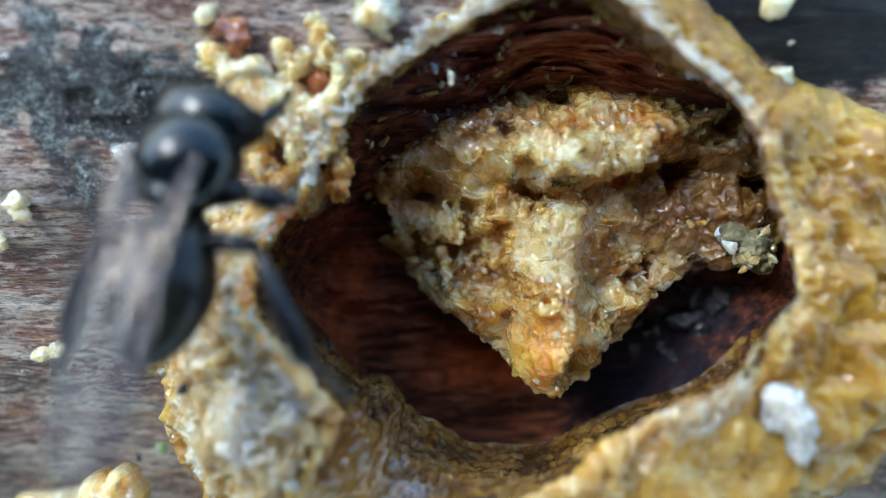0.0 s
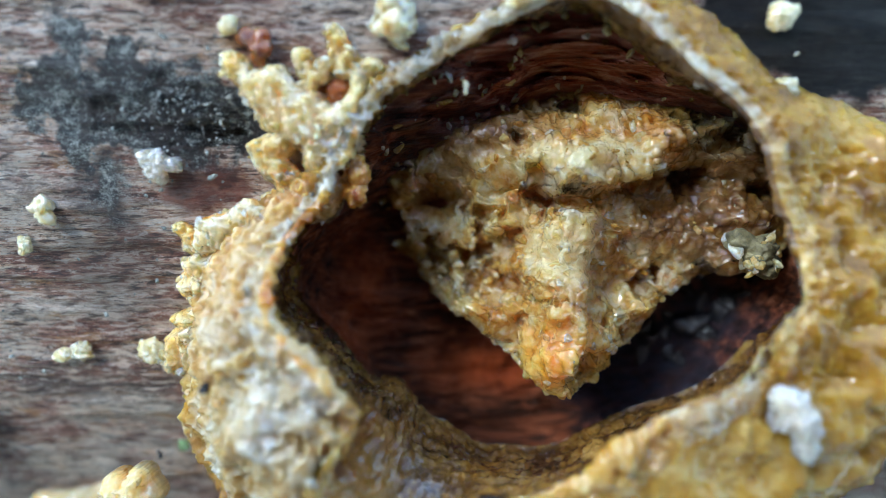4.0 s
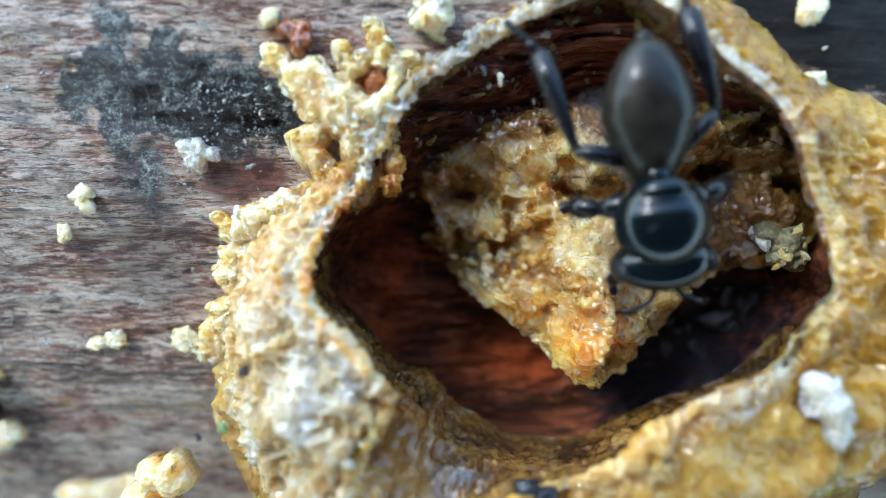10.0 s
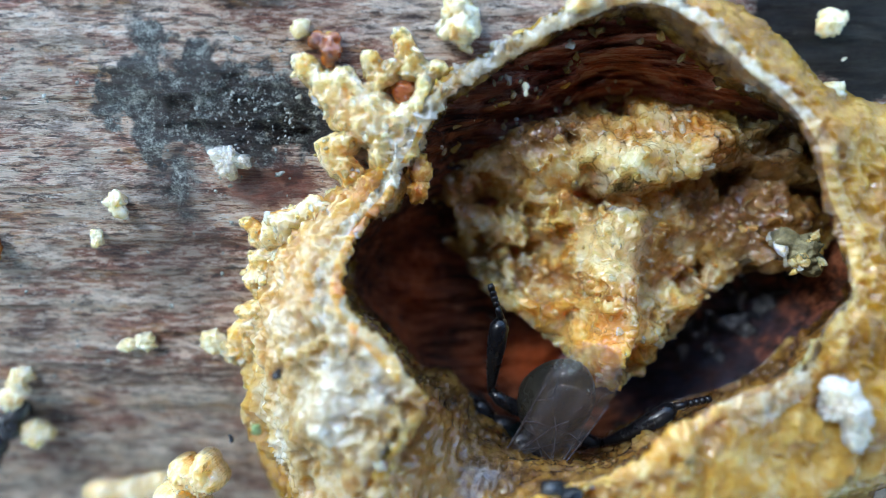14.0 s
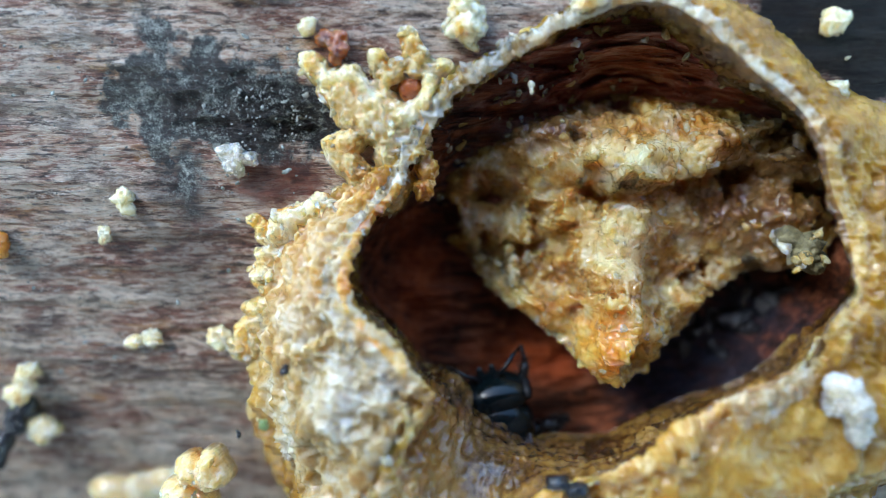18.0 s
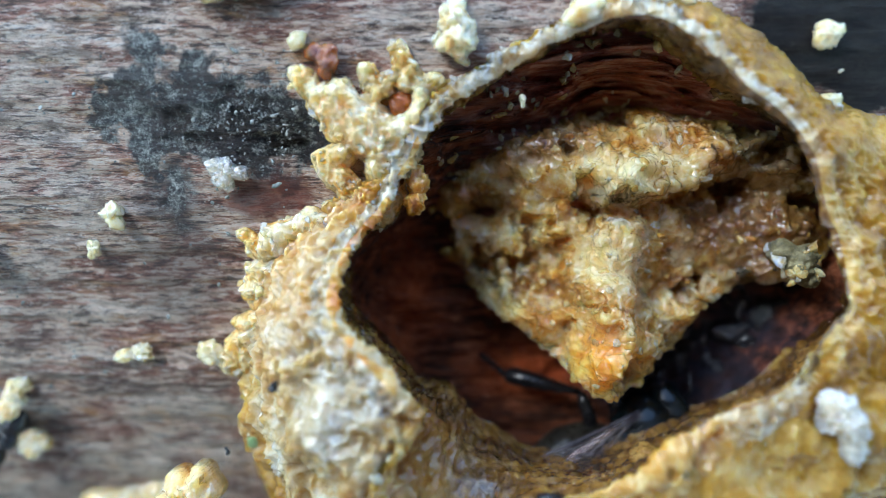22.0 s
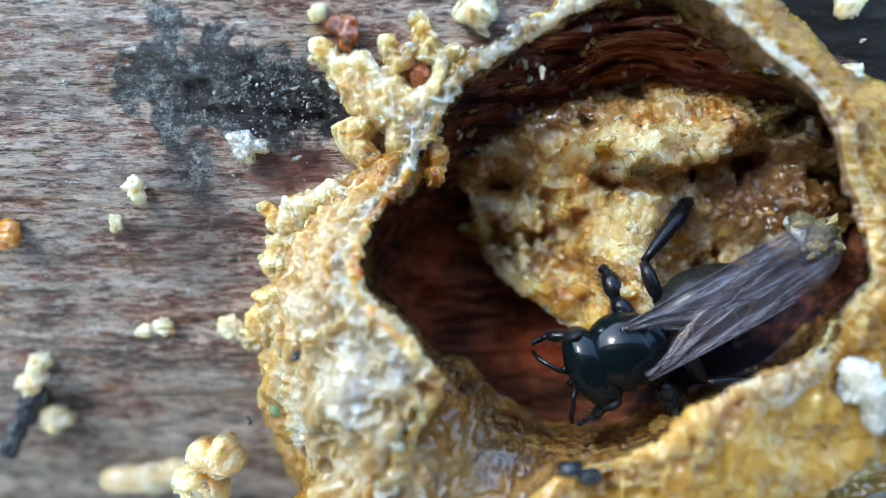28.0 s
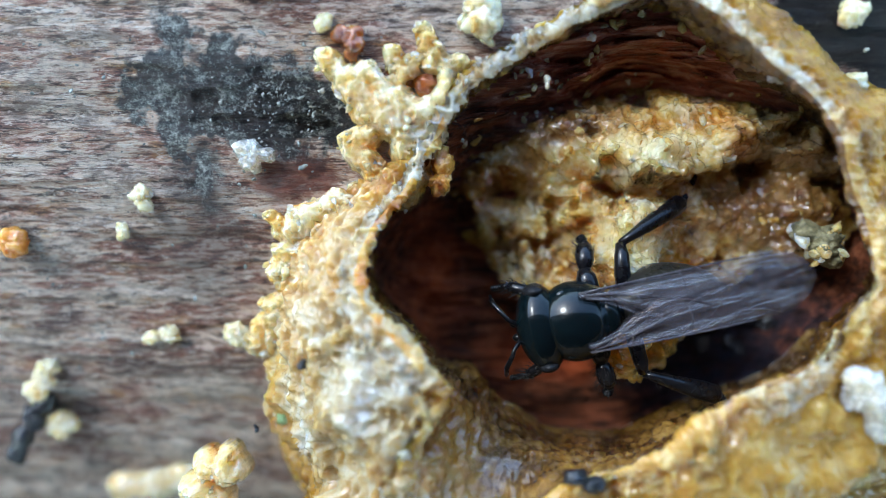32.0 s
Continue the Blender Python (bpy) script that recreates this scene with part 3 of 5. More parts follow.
    M["leg"] = chitin("black_leg", (0.002, 0.002, 0.003), (0.007, 0.007, 0.008), 0.28, coat=0.35)
    M["eye"] = chitin("dark_eye", (0.008, 0.008, 0.008), (0.02, 0.02, 0.022), 0.2, 25, 0.01)
    M["hair"] = chitin("dark_hair", (0.012, 0.01, 0.008), (0.05, 0.045, 0.04), 0.6)
    M["pale_hair"] = chitin("pale_hair", (0.35, 0.32, 0.26), (0.5, 0.47, 0.4), 0.6)
    M["green_spot"] = chitin("green_gloss", (0.2, 0.45, 0.28), (0.3, 0.55, 0.36), 0.3)
    M["vein"] = chitin("wing_vein", (0.03, 0.026, 0.03), (0.09, 0.08, 0.09), 0.25, coat=0.5)
    m, t, p = nodes_of("wing_membrane")
    k = Kit(t)
    k.link(k.ramp(k.noise((0.9, 0.9, 0.9), 4), [(0.35, (0.05, 0.046, 0.056)), (0.65, (0.13, 0.125, 0.15))]), p.inputs["Base Color"])
    p.inputs["Alpha"].default_value = 0.3
    k.link(k.span(k.noise((2, 2, 2), 3), 0.3, 0.7, 0.12, 0.24), p.inputs["Roughness"])
    p.inputs["IOR"].default_value = 1.75
    p.inputs["Thin Film Thickness"].default_value = 235
    p.inputs["Thin Film IOR"].default_value = 1.5
    p.inputs["Coat Weight"].default_value = 1.0
    p.inputs["Coat IOR"].default_value = 1.8
    p.inputs["Coat Roughness"].default_value = 0.14
    n = k.bump(k.noise((0.22, 2.2, 1.0), 3, 0.5), 0.5)
    k.link(n, p.inputs["Normal"])
    k.link(n, p.inputs["Coat Normal"])
    M["wing"] = m
    return M


MAT = make_materials()

# ---- ground and log ----
CHUNKS = []


def chunk_meshes():
    """Broken splinters with blunt edges, shared by all the small chunks."""
    rng = np.random.default_rng(31)
    for q in range(16):
        v, f = BALLS[4]
        o = q * 5.3
        way = rng.normal(size=(13, 3))
        way /= np.linalg.norm(way, axis=1)[:, None]
        reach = rng.uniform(0.55, 1.15, 13)
        cut = np.clip(v @ way.T, 1e-3, None) / reach
        r = 1 / ((cut ** 14).sum(1) ** (1 / 14.0))                     # rounded cut faces
        r = np.minimum(r, 1.35) * (1 + 0.22 * fbm(v[:, 0] * 1.6 + o, v[:, 1] * 1.6, v[:, 2] * 1.6, 3, 200 + q) + 0.07 * fbm(v[:, 0] * 5 + o, v[:, 1] * 5, v[:, 2] * 5, 2, 230 + q))
        ob = raw_mesh("chunk", v * r[:, None] * rng.uniform([0.9, 0.7, 0.5], [1.5, 1.0, 0.8]), f)
        CHUNKS.append(ob.data)
        bpy.data.objects.remove(ob)


def scatter(points, sizes, parent, mat, name="chunk", seed=0):
    """Chunks of the given half-sizes at points, each an object of its own, turned at random."""
    rng = np.random.default_rng(seed)
    made = {}
    for p, q in zip(points, sizes):
        i = int(rng.integers(len(CHUNKS)))
        if (i, mat.name) not in made:
            me = CHUNKS[i].copy()
            me.materials.clear()
            me.materials.append(mat)
            made[i, mat.name] = me
        ob = new(name, made[i, mat.name])
        ob.parent = parent
        ob.location = np.asarray(p) * MM
        ob.rotation_euler = rng.uniform(0, 6.28, 3)
        ob.scale = (q, q, q)


def build_ground():
    g = np.concatenate([-np.geomspace(400000, 100, 24), np.linspace(-80, 80, 30), np.geomspace(100, 400000, 24)])
    X, Y = np.meshgrid(g, g, indexing="ij")
    Z = LOG_Z - LOG_R - 0.6 + 0.8 * fbm(X * 0.05, Y * 0.05, 0 * X, 3, 5) * (np.hypot(X, Y) < 400)
    tagged(sheet("ground", np.stack([X, Y, Z], -1), mat=MAT["soil"]), "bare brown soil under the log", "ground", kind="structure")


def build_sky_blocker():
    """Plain dark board added unseen over the log to block sky, open past its edge."""
    sky_blocker = new("ceiling")
    tagged(sky_blocker, "plain dark board added out of view to block the sky", "ceiling", kind="structure")
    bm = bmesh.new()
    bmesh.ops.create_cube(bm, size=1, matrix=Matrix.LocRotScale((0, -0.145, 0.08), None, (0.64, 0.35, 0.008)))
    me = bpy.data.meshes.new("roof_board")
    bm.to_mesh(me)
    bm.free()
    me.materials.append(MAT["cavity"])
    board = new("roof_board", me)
    board.parent = sky_blocker


def build_log():
    xs = np.concatenate([np.linspace(-160, -20, 40), np.arange(-19.5, 17.5, 0.075), np.linspace(18, 160, 40)])
    low, high = math.asin((-10.0 - LOG_Y) / LOG_R), math.asin((12.0 - LOG_Y) / LOG_R)
    fine = np.arange(low, high, 0.075 / LOG_R)
    phi = np.concatenate([fine, np.linspace(high + 0.01, low + 2 * math.pi - 0.01, 110)])
    X, A = np.meshgrid(xs, phi, indexing="ij")
    y0 = LOG_Y + LOG_R * np.sin(A)
    # fibres run along the log, with splits, a knobbly mould patch and flakes
    s = A * LOG_R
    fib = fbm(X * 0.22, s * 3.2, 0 * X, 4, 11)
    wide = fbm(X * 0.12, s * 0.5, 0 * X, 3, 12)
    dash = fbm(X * 0.7, s * 5.0, 0 * X + 4, 3, 17)
    d = 0.1 * fib + 0.25 * wide + 0.07 * dash
    Zt = LOG_Z + LOG_R * np.cos(A)
    mould = np.exp(-(((X + 6.3) / 2.4) ** 2 + ((y0 - 5.0) / 1.5) ** 2))
    d = d + mould * (0.35 * billow(X * 1.6, y0 * 1.6, 0 * X, 3, 21) - 0.1)
    pit = np.exp(-(((X + 4.2) / 0.8) ** 2 + ((y0 - 4.2) / 0.5) ** 2))
    d = d - 0.5 * pit + pit * 0.35 * fbm(X * 3, y0 * 5, 0 * X, 3, 23)
    r = LOG_R + d * (np.abs(X) < 150)
    P = np.stack([X, LOG_Y + r * np.sin(A), LOG_Z + r * np.cos(A)], -1)
    D, a = hole_polar(P[..., 0], P[..., 1])
    keep = ~((D < ring_spline(CREST_R, a) + 0.15 + np.clip(-ring_spline(INNER, a), 0, 3)) & (np.cos(A) > 0))
    bark = sheet("log", np.concatenate([P, P[:, :1]], 1), mat=MAT["wood"], keep=np.concatenate([keep, keep[:, :1]], 1))
    tagged(bark, "weathered grey-brown log with a nest hole", "log", kind="structure")
    for sx in (-1, 1):
        ring = P[0 if sx < 0 else -1]
        fan = np.stack([np.array([sx * 160, LOG_Y, LOG_Z]) + (ring - [sx * 160, LOG_Y, LOG_Z]) * k for k in np.linspace(1, 0.01, 14)], 0)
        fan[..., 0] += sx * 0.6 * fbm(fan[..., 1] * 0.3, fan[..., 2] * 0.3, 0 * fan[..., 0], 3, 31)
        sheet("sawn_end", fan.transpose(1, 0, 2), bark, MAT["wood"], closed_u=True, flip=sx > 0)


def build_lichen():
    """Pale grains of lichen and dust on the mouldy wood."""
    rng = np.random.default_rng(77)
    pieces = []
    for i in range(260):
        if i % 3:
            x, y = rng.normal(-6.0, 1.7), rng.normal(4.7, 0.9)
        else:
            x, y = rng.uniform(-15, -4), rng.uniform(-3, 8)
        d, a = hole_polar(np.array(x), np.array(y))
        if d < 7.2:
            continue
        q = rng.uniform(0.012, 0.03) if i % 9 else rng.uniform(0.03, 0.06)
        pieces.append(lump((x, y, float(log_height(y)) + 0.12), (q * 1.4, q, q * 0.8), i, 2, 0.5, 0.2, turn=rng.uniform(0, 6)))
    for i in range(110):                                           # pale flakes at the edge of the mould
        x, y = rng.normal(-4.9, 0.9), rng.normal(4.95, 0.55)
        q = rng.uniform(0.01, 0.028) if i % 12 else rng.uniform(0.03, 0.06)
        pieces.append(lump((x, y, float(log_height(y)) + 0.1), (q * 1.8, q * 0.9, q * 0.6), 300 + i, 2, 0.9, 0.4, turn=rng.uniform(0, 6)))
    v, f = joined(pieces)
    tagged(raw_mesh("lichen", v, f, None, MAT["lichen"]), "pale lichen grains and dust on mouldy wood", "lichen", kind="stuff")


def build_cavity():
    """The hollow in the wood behind the entrance."""
    th = np.linspace(0, 360, 480, endpoint=False)
    ss = np.concatenate([np.linspace(0.02, 0.5, 40), np.linspace(0.51, 1, 110)])
    T, S = np.meshgrid(th, ss, indexing="ij")
    edge = ring_spline(CREST_R, T) + 0.45 + np.clip(-ring_spline(INNER, T) - 0.1, 0, 3)
    up = np.clip(np.sin(np.radians(T)), 0, 1) ** 1.5
    left = np.clip(-np.cos(np.radians(T + 25)), 0, 1) ** 2
    right = np.clip(np.cos(np.radians(T + 12)), 0, 1) ** 3
    r = S * edge
    x, y = HX + r * np.cos(np.radians(T)), HY + r * np.sin(np.radians(T))
    width = 0.5 + 2.6 * up + 2.0 * left + 1.6 * right
    floor = -5.9 + 0.8 * up + 1.6 * left + 0.9 * right
    top = np.minimum(log_height(y) - 0.15, ring_spline(CREST_Z, T) - 0.5)
    wall = smooth(0, 1, (r - (edge - width)) / width)
    z = floor + (top - floor) * wall ** (1.5 - 0.95 * up)
    n = fbm(x * 0.35, y * 2.0, z * 1.0, 4, 41)
    ridges = fbm(x * 0.4, y * 3.2, z * 2.4, 4, 47) * up
    z = z + (0.5 * n + 1.3 * ridges + 0.25 * fbm(x * 1.5, y * 1.5, z, 3, 43)) * smooth(0, 0.25, 1.02 - S)
    x = x + 0.25 * fbm(x, y, z, 3, 45) * (S < 0.98)
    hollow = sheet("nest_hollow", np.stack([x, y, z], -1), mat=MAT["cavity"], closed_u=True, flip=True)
    tagged(hollow, "dark red-brown hollow inside the log", "hollow", kind="structure")
    rng = np.random.default_rng(21)
    at = []
    for i in range(110):
        a, b = int(rng.uniform(25, 150) / 360 * len(th)), int(rng.uniform(70, 146))
        at.append((x[a, b], y[a, b], z[a, b]))
    scatter(at, rng.uniform(0.03, 0.17, 110), hollow, MAT["pale_chunk"], "grain", 5)
    at = []
    for i in range(40):
        a, b = int((rng.uniform(318, 368) % 360) / 360 * len(th)), int(rng.uniform(60, 120))
        at.append((x[a, b], y[a, b], z[a, b] - 0.25))
    scatter(at, rng.uniform(0.2, 0.75, 40), hollow, MAT["dark_bit"], "dark_lump", 6)


def normals(P):
    """Unit normals of a grid closed along its first axis."""
    du = np.roll(P, -1, 0) - np.roll(P, 1, 0)
    dv = np.gradient(P, axis=1)
    n = np.cross(du, dv)
    return n / (np.linalg.norm(n, axis=-1, keepdims=True) + 1e-12)


def build_rim():
    """The raised rim round the hole: outer bank, crest and inner wall, out of one surface."""
    th = np.linspace(0, 360, 1200, endpoint=False)
    ss = np.concatenate([np.linspace(0, 0.5, 130), np.linspace(0.506, 1, 80)])
    T, S = np.meshgrid(th, ss, indexing="ij")
    rc, zc, ro, win = (ring_spline(v, T) for v in (CREST_R, CREST_Z, FOOT_R, INNER))
    scoop = smooth(221, 228, T) * smooth(258, 244, T)              # the pale corner ends here: a sloping amber wall behind it
    rc, ro, win = rc + 2.1 * scoop, ro + 2.1 * scoop, win + 2.7 * scoop
    c = np.radians(T)
    rc = rc + 0.13 * fbm(np.cos(c) * 5, np.sin(c) * 5, 0 * T, 4, 51)
    zc = zc + 0.16 * fbm(np.cos(c) * 4, np.sin(c) * 4, 0 * T + 3, 3, 52)
    u, v = np.clip(S / 0.5, 0, 1), np.clip((S - 0.5) / 0.5, 0, 1)
    yo = HY + ro * np.sin(c)
    foot = np.maximum(log_height(yo), -11.0) - 0.35
    plate = smooth(2.0, 4.5, ro - rc)                              # broad banks stay high, thin ridges fall at once
    rise = (1 - plate) * np.sin(u * math.pi / 2) ** 1.1 + plate * (1 - (1 - u) ** 2.8)
    lip = 0.22 + 0.06 * plate
    r = np.where(S <= 0.5, ro + (rc + lip - ro) * u, rc + lip - 2 * lip * smooth(0, 0.18, v) - win * smooth(0.08, 0.75, v))
    z = np.where(S <= 0.5, foot + (zc - foot) * rise, zc + 0.1 * np.sin(np.clip(v / 0.18, 0, 1) * math.pi) - (zc + 3.7) * smooth(0.06, 1, v) ** 1.2)
    P = np.stack([HX + r * np.cos(c), HY + r * np.sin(c), z], -1)
    N = normals(P)
    x, y, z = P[..., 0], P[..., 1], P[..., 2]
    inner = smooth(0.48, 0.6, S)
    left = smooth(100, 150, T) * smooth(250, 215, T)
    big = fbm(x * 0.55, y * 0.55, z * 0.55, 3, 53)
    lumps = billow(x * 1.5, y * 1.5, z * 1.5, 2, 55) - 0.62
    grit = fbm(x * 7, y * 7, z * 7, 3, 59, 0.7)
    pits = np.clip(fbm(x * 1.1, y * 1.1, z * 1.1, 3, 60) - 0.38, 0, 1)
    flat = plate * smooth(0.06, 0.25, S) * (1 - inner)                  # the broad banks are smoother than their edges
    ridge = np.exp(-((S - 0.5) / 0.06) ** 2)
    soft = billow(x * 3.2, y * 3.2, z * 3.2, 2, 56) - 0.62
    k = (0.9 * plate + 0.05) * (1 - 0.6 * inner) * (1 - 0.5 * ridge) * big + (0.14 + 0.26 * left * (1 - u)) * (1 - 0.3 * flat) * lumps
    k = k + (0.16 + 0.16 * left + 0.12 * ridge) * soft + 0.02 * grit - 1.6 * pits * flat
    k = k + (0.012 + 0.03 * ridge + 0.02 * left * (1 - inner)) * facets(x * 3.4, y * 3.4, z * 3.4, 58)
    k = k * smooth(0, 0.04, S) * smooth(1.0, 0.95, S)
    P = P + N * k[..., None]
    i, j = int(np.searchsorted(ss, 0.46)), int(np.searchsorted(ss, 0.58))
    under = np.stack([P[:, -1] * (1 - q) + P[:, 0] * q - [0, 0, 0.5 * math.sin(q * math.pi)] for q in np.linspace(0, 1, 12)[1:]], 1)
    n = P.shape[1]
    rim = sheet("entrance_rim", np.concatenate([P, under], 1), mat=MAT["bank"], closed_u=True)
    rim.data.materials.append(MAT["crest"])
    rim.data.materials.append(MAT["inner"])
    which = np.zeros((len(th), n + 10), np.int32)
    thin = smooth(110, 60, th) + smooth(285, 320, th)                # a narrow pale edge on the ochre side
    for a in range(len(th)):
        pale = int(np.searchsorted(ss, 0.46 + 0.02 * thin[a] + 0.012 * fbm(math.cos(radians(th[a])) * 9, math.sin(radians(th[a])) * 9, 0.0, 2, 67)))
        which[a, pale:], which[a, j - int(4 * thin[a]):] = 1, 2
    rim.data.materials.append(MAT["flange"])
    low = j - 6 + (40 * np.clip(np.sin(np.radians((th - 135) / 80 * 180)), 0, 1) * (0.35 + 1.3 * fbm(np.cos(np.radians(th)) * 7, np.sin(np.radians(th)) * 7, 0 * th, 3, 66))).astype(int)
    for a in np.flatnonzero((th > 135) & (th < 215)):
        which[a, j - 6:low[a]] = 3
    rim.data.polygons.foreach_set("material_index", which.ravel())
    tagged(rim, "lumpy ochre and cream propolis rim round the nest hole", "nest rim")
    # chunks stuck along the crest and on the lumpy outer edge
    rng = np.random.default_rng(8)
    at, size = [], []
    for q in range(150):
        at.append(P[int(rng.uniform(60, 270) / 360 * len(th)), rng.integers(i - 4, j - 6)])
        size.append(rng.uniform(0.05, 0.14))
        at[-1] = at[-1] - [0, 0, 0.5 * size[-1]]
    scatter(at, size, rim, MAT["crest"], "grain", 1)
    at, size = [], []
    for q in range(46):
        a = rng.uniform(128, 232)
        at.append(P[int(a / 360 * len(th)), int(rng.uniform(0.03, 0.3) ** 1.0 * n * 0.62)])
        size.append(rng.uniform(0.08, 0.2) if q % 4 else rng.uniform(0.2, 0.34))
        at[-1] = at[-1] - [0, 0, 0.6 * size[-1]]
    scatter(at, size, rim, MAT["pale_chunk"], "chunk", 2)


def build_mass():
    """The crumbly block of resin and wax that fills the hollow."""
    cx, cy = 5.3, 1.9
    out = [6.6, 6.3, 5.8, 5.3, 4.8, 4.3, 4.2, 4.1, 4.0, 3.9, 4.2, 4.5, 5.0, 5.4, 5.7, 5.6, 5.1, 4.7, 4.5, 4.2, 3.95, 4.6, 4.8, 4.7, 4.1, 3.7, 3.6, 3.6, 4.1, 5.8]
    th = np.linspace(0, 360, 900, endpoint=False)
    ss = np.concatenate([np.linspace(0.004, 0.93, 190), np.linspace(0.935, 1.12, 50)])
    T, S = np.meshgrid(th, ss, indexing="ij")
    c = np.radians(T)
    R = ring_spline(out, T) * (1 + 0.06 * fbm(np.cos(c) * 4, np.sin(c) * 4, 0 * T, 5, 61, 0.65))
    s1 = np.minimum(S, 1.0)
    pull = np.where(S > 1, 1 - (S - 1) * 2.2, 1.0)
    x, y = cx + R * s1 * pull * np.cos(c), cy + R * s1 * pull * np.sin(c)
    base = -2.3 + 0.0 * x
    edge = y + 0.55 * fbm(x * 0.8, y * 0.5, 0 * x, 4, 62) + 0.25 * np.cos((x - 5) * 0.9)
    base = base + 0.8 * smooth(2.9, 3.4, edge) * smooth(0.6, 2.6, x)                       # upper shelf
    base = base + 0.95 * np.exp(-(((x - 5.0) / 1.15) ** 2)) * smooth(3.05, 3.3, edge) * smooth(4.6, 3.7, y)   # hanging lip
    base = base + 0.55 * np.exp(-(((x - 7.8) / 0.8) ** 2)) * smooth(3.6, 3.85, edge) * smooth(4.9, 4.3, y)
    base = base + 1.0 * np.exp(-((x - 4.75 - 0.1 * y) / 0.85) ** 4) * smooth(2.7, 2.2, edge)                  # middle spur
    base = base + 0.35 * np.exp(-(((x - 5.1) / 1.0) ** 2 + ((y + 1.9) / 0.8) ** 2))
    base = base - 1.5 * np.exp(-(((x - 1.2) / 0.55) ** 2 + ((y - 2.65) / 0.32) ** 2))
    base = base - 1.1 * np.exp(-(((x - 7.6) / 1.8) ** 2 + ((y - 0.6) / 0.9) ** 2))
    base = base - 0.6 * np.exp(-(((x - 2.6) / 0.9) ** 2 + ((y - 0.7) / 0.7) ** 2))
    base = base - 1.2 * smooth(3.4, 0.6, x) * smooth(3.6, 2.4, y)
    base = base - 0.9 * smooth(4.5, 5.8, y) - 0.5 * smooth(2.2, 0.4, x) * smooth(2.4, 0.5, y)
    z = base - 0.6 * smooth(0.75, 1.0, s1) ** 2 - (S > 1) * (S - 1) / 0.12 * 3.2
    P = np.stack([x, y, z], -1)
    keep = smooth(1.1, 1.0, S)
    crest = 1 - 2.2 * np.abs(fbm(x * 0.9, y * 0.9, 0 * x, 4, 64, 0.5))
    pits = smooth(0.12, 0.42, fbm(x * 0.95, y * 0.95, 0 * x + 2, 4, 68, 0.6))
    P[..., 2] += keep * (0.6 * fbm(x * 0.8, y * 0.8, 0 * x, 5, 71, 0.58) + 0.3 * crest - 0.9 * pits)
    P[..., 0] += 0.25 * fbm(x * 2 + 5, y * 2, z * 2, 3, 76)
    P[..., 1] += 0.25 * fbm(x * 2 + 9, y * 2, z * 2, 3, 78)
    x, y, z = P[..., 0], P[..., 1], P[..., 2]
    N = -normals(P)
    wx, wy, wz = (q + 0.16 * fbm(x * 2.5 + o, y * 2.5, z * 2.5, 3, 81) for q, o in ((x, 0), (y, 11), (z, 23)))
    loose = smooth(-0.25, 0.3, fbm(x * 0.6, y * 0.6, 0 * x + 6, 3, 69))                # some of it smeared, some crumbly
    k = (0.1 + 0.12 * loose) * (crumbs(wx * 1.5, wy * 1.5, wz * 1.5, 82) - 0.4) + (0.01 + 0.02 * loose) * (crumbs(wx * 3.6, wy * 3.6, wz * 3.6, 84) - 0.4) + 0.09 * fbm(x * 4, y * 4, z * 4, 4, 77, 0.65)
    P = P + N * k[..., None] * smooth(1.12, 1.05, S)[..., None]
    low = P[:, -1:].mean(0, keepdims=True)
    P = np.concatenate([P, P[:, -1:] * 0.5 + low * 0.5 - [0, 0, 0.3], P[:, -1:] * 0.02 + low * 0.98 - [0, 0, 0.5]], 1)
    mass = sheet("resin_block", P, mat=MAT["mass"], closed_u=True, flip=True)
    tagged(mass, "crumbly amber-brown resin block inside the hollow", "resin block")
    rng = np.random.default_rng(5)
    at, size = [], []
    for i in range(240):
        b = math.sqrt(rng.uniform(0.02, 1.0))
        p = P[rng.integers(len(th)), min(int(b * 205), 205)]
        q = rng.uniform(0.06, 0.13) if i % 4 else rng.uniform(0.13, 0.24)
        at.append(p - [0, 0, q * 0.45])
        size.append(q)
    scatter(at, size, mass, MAT["chunk"], "chunk", 3)


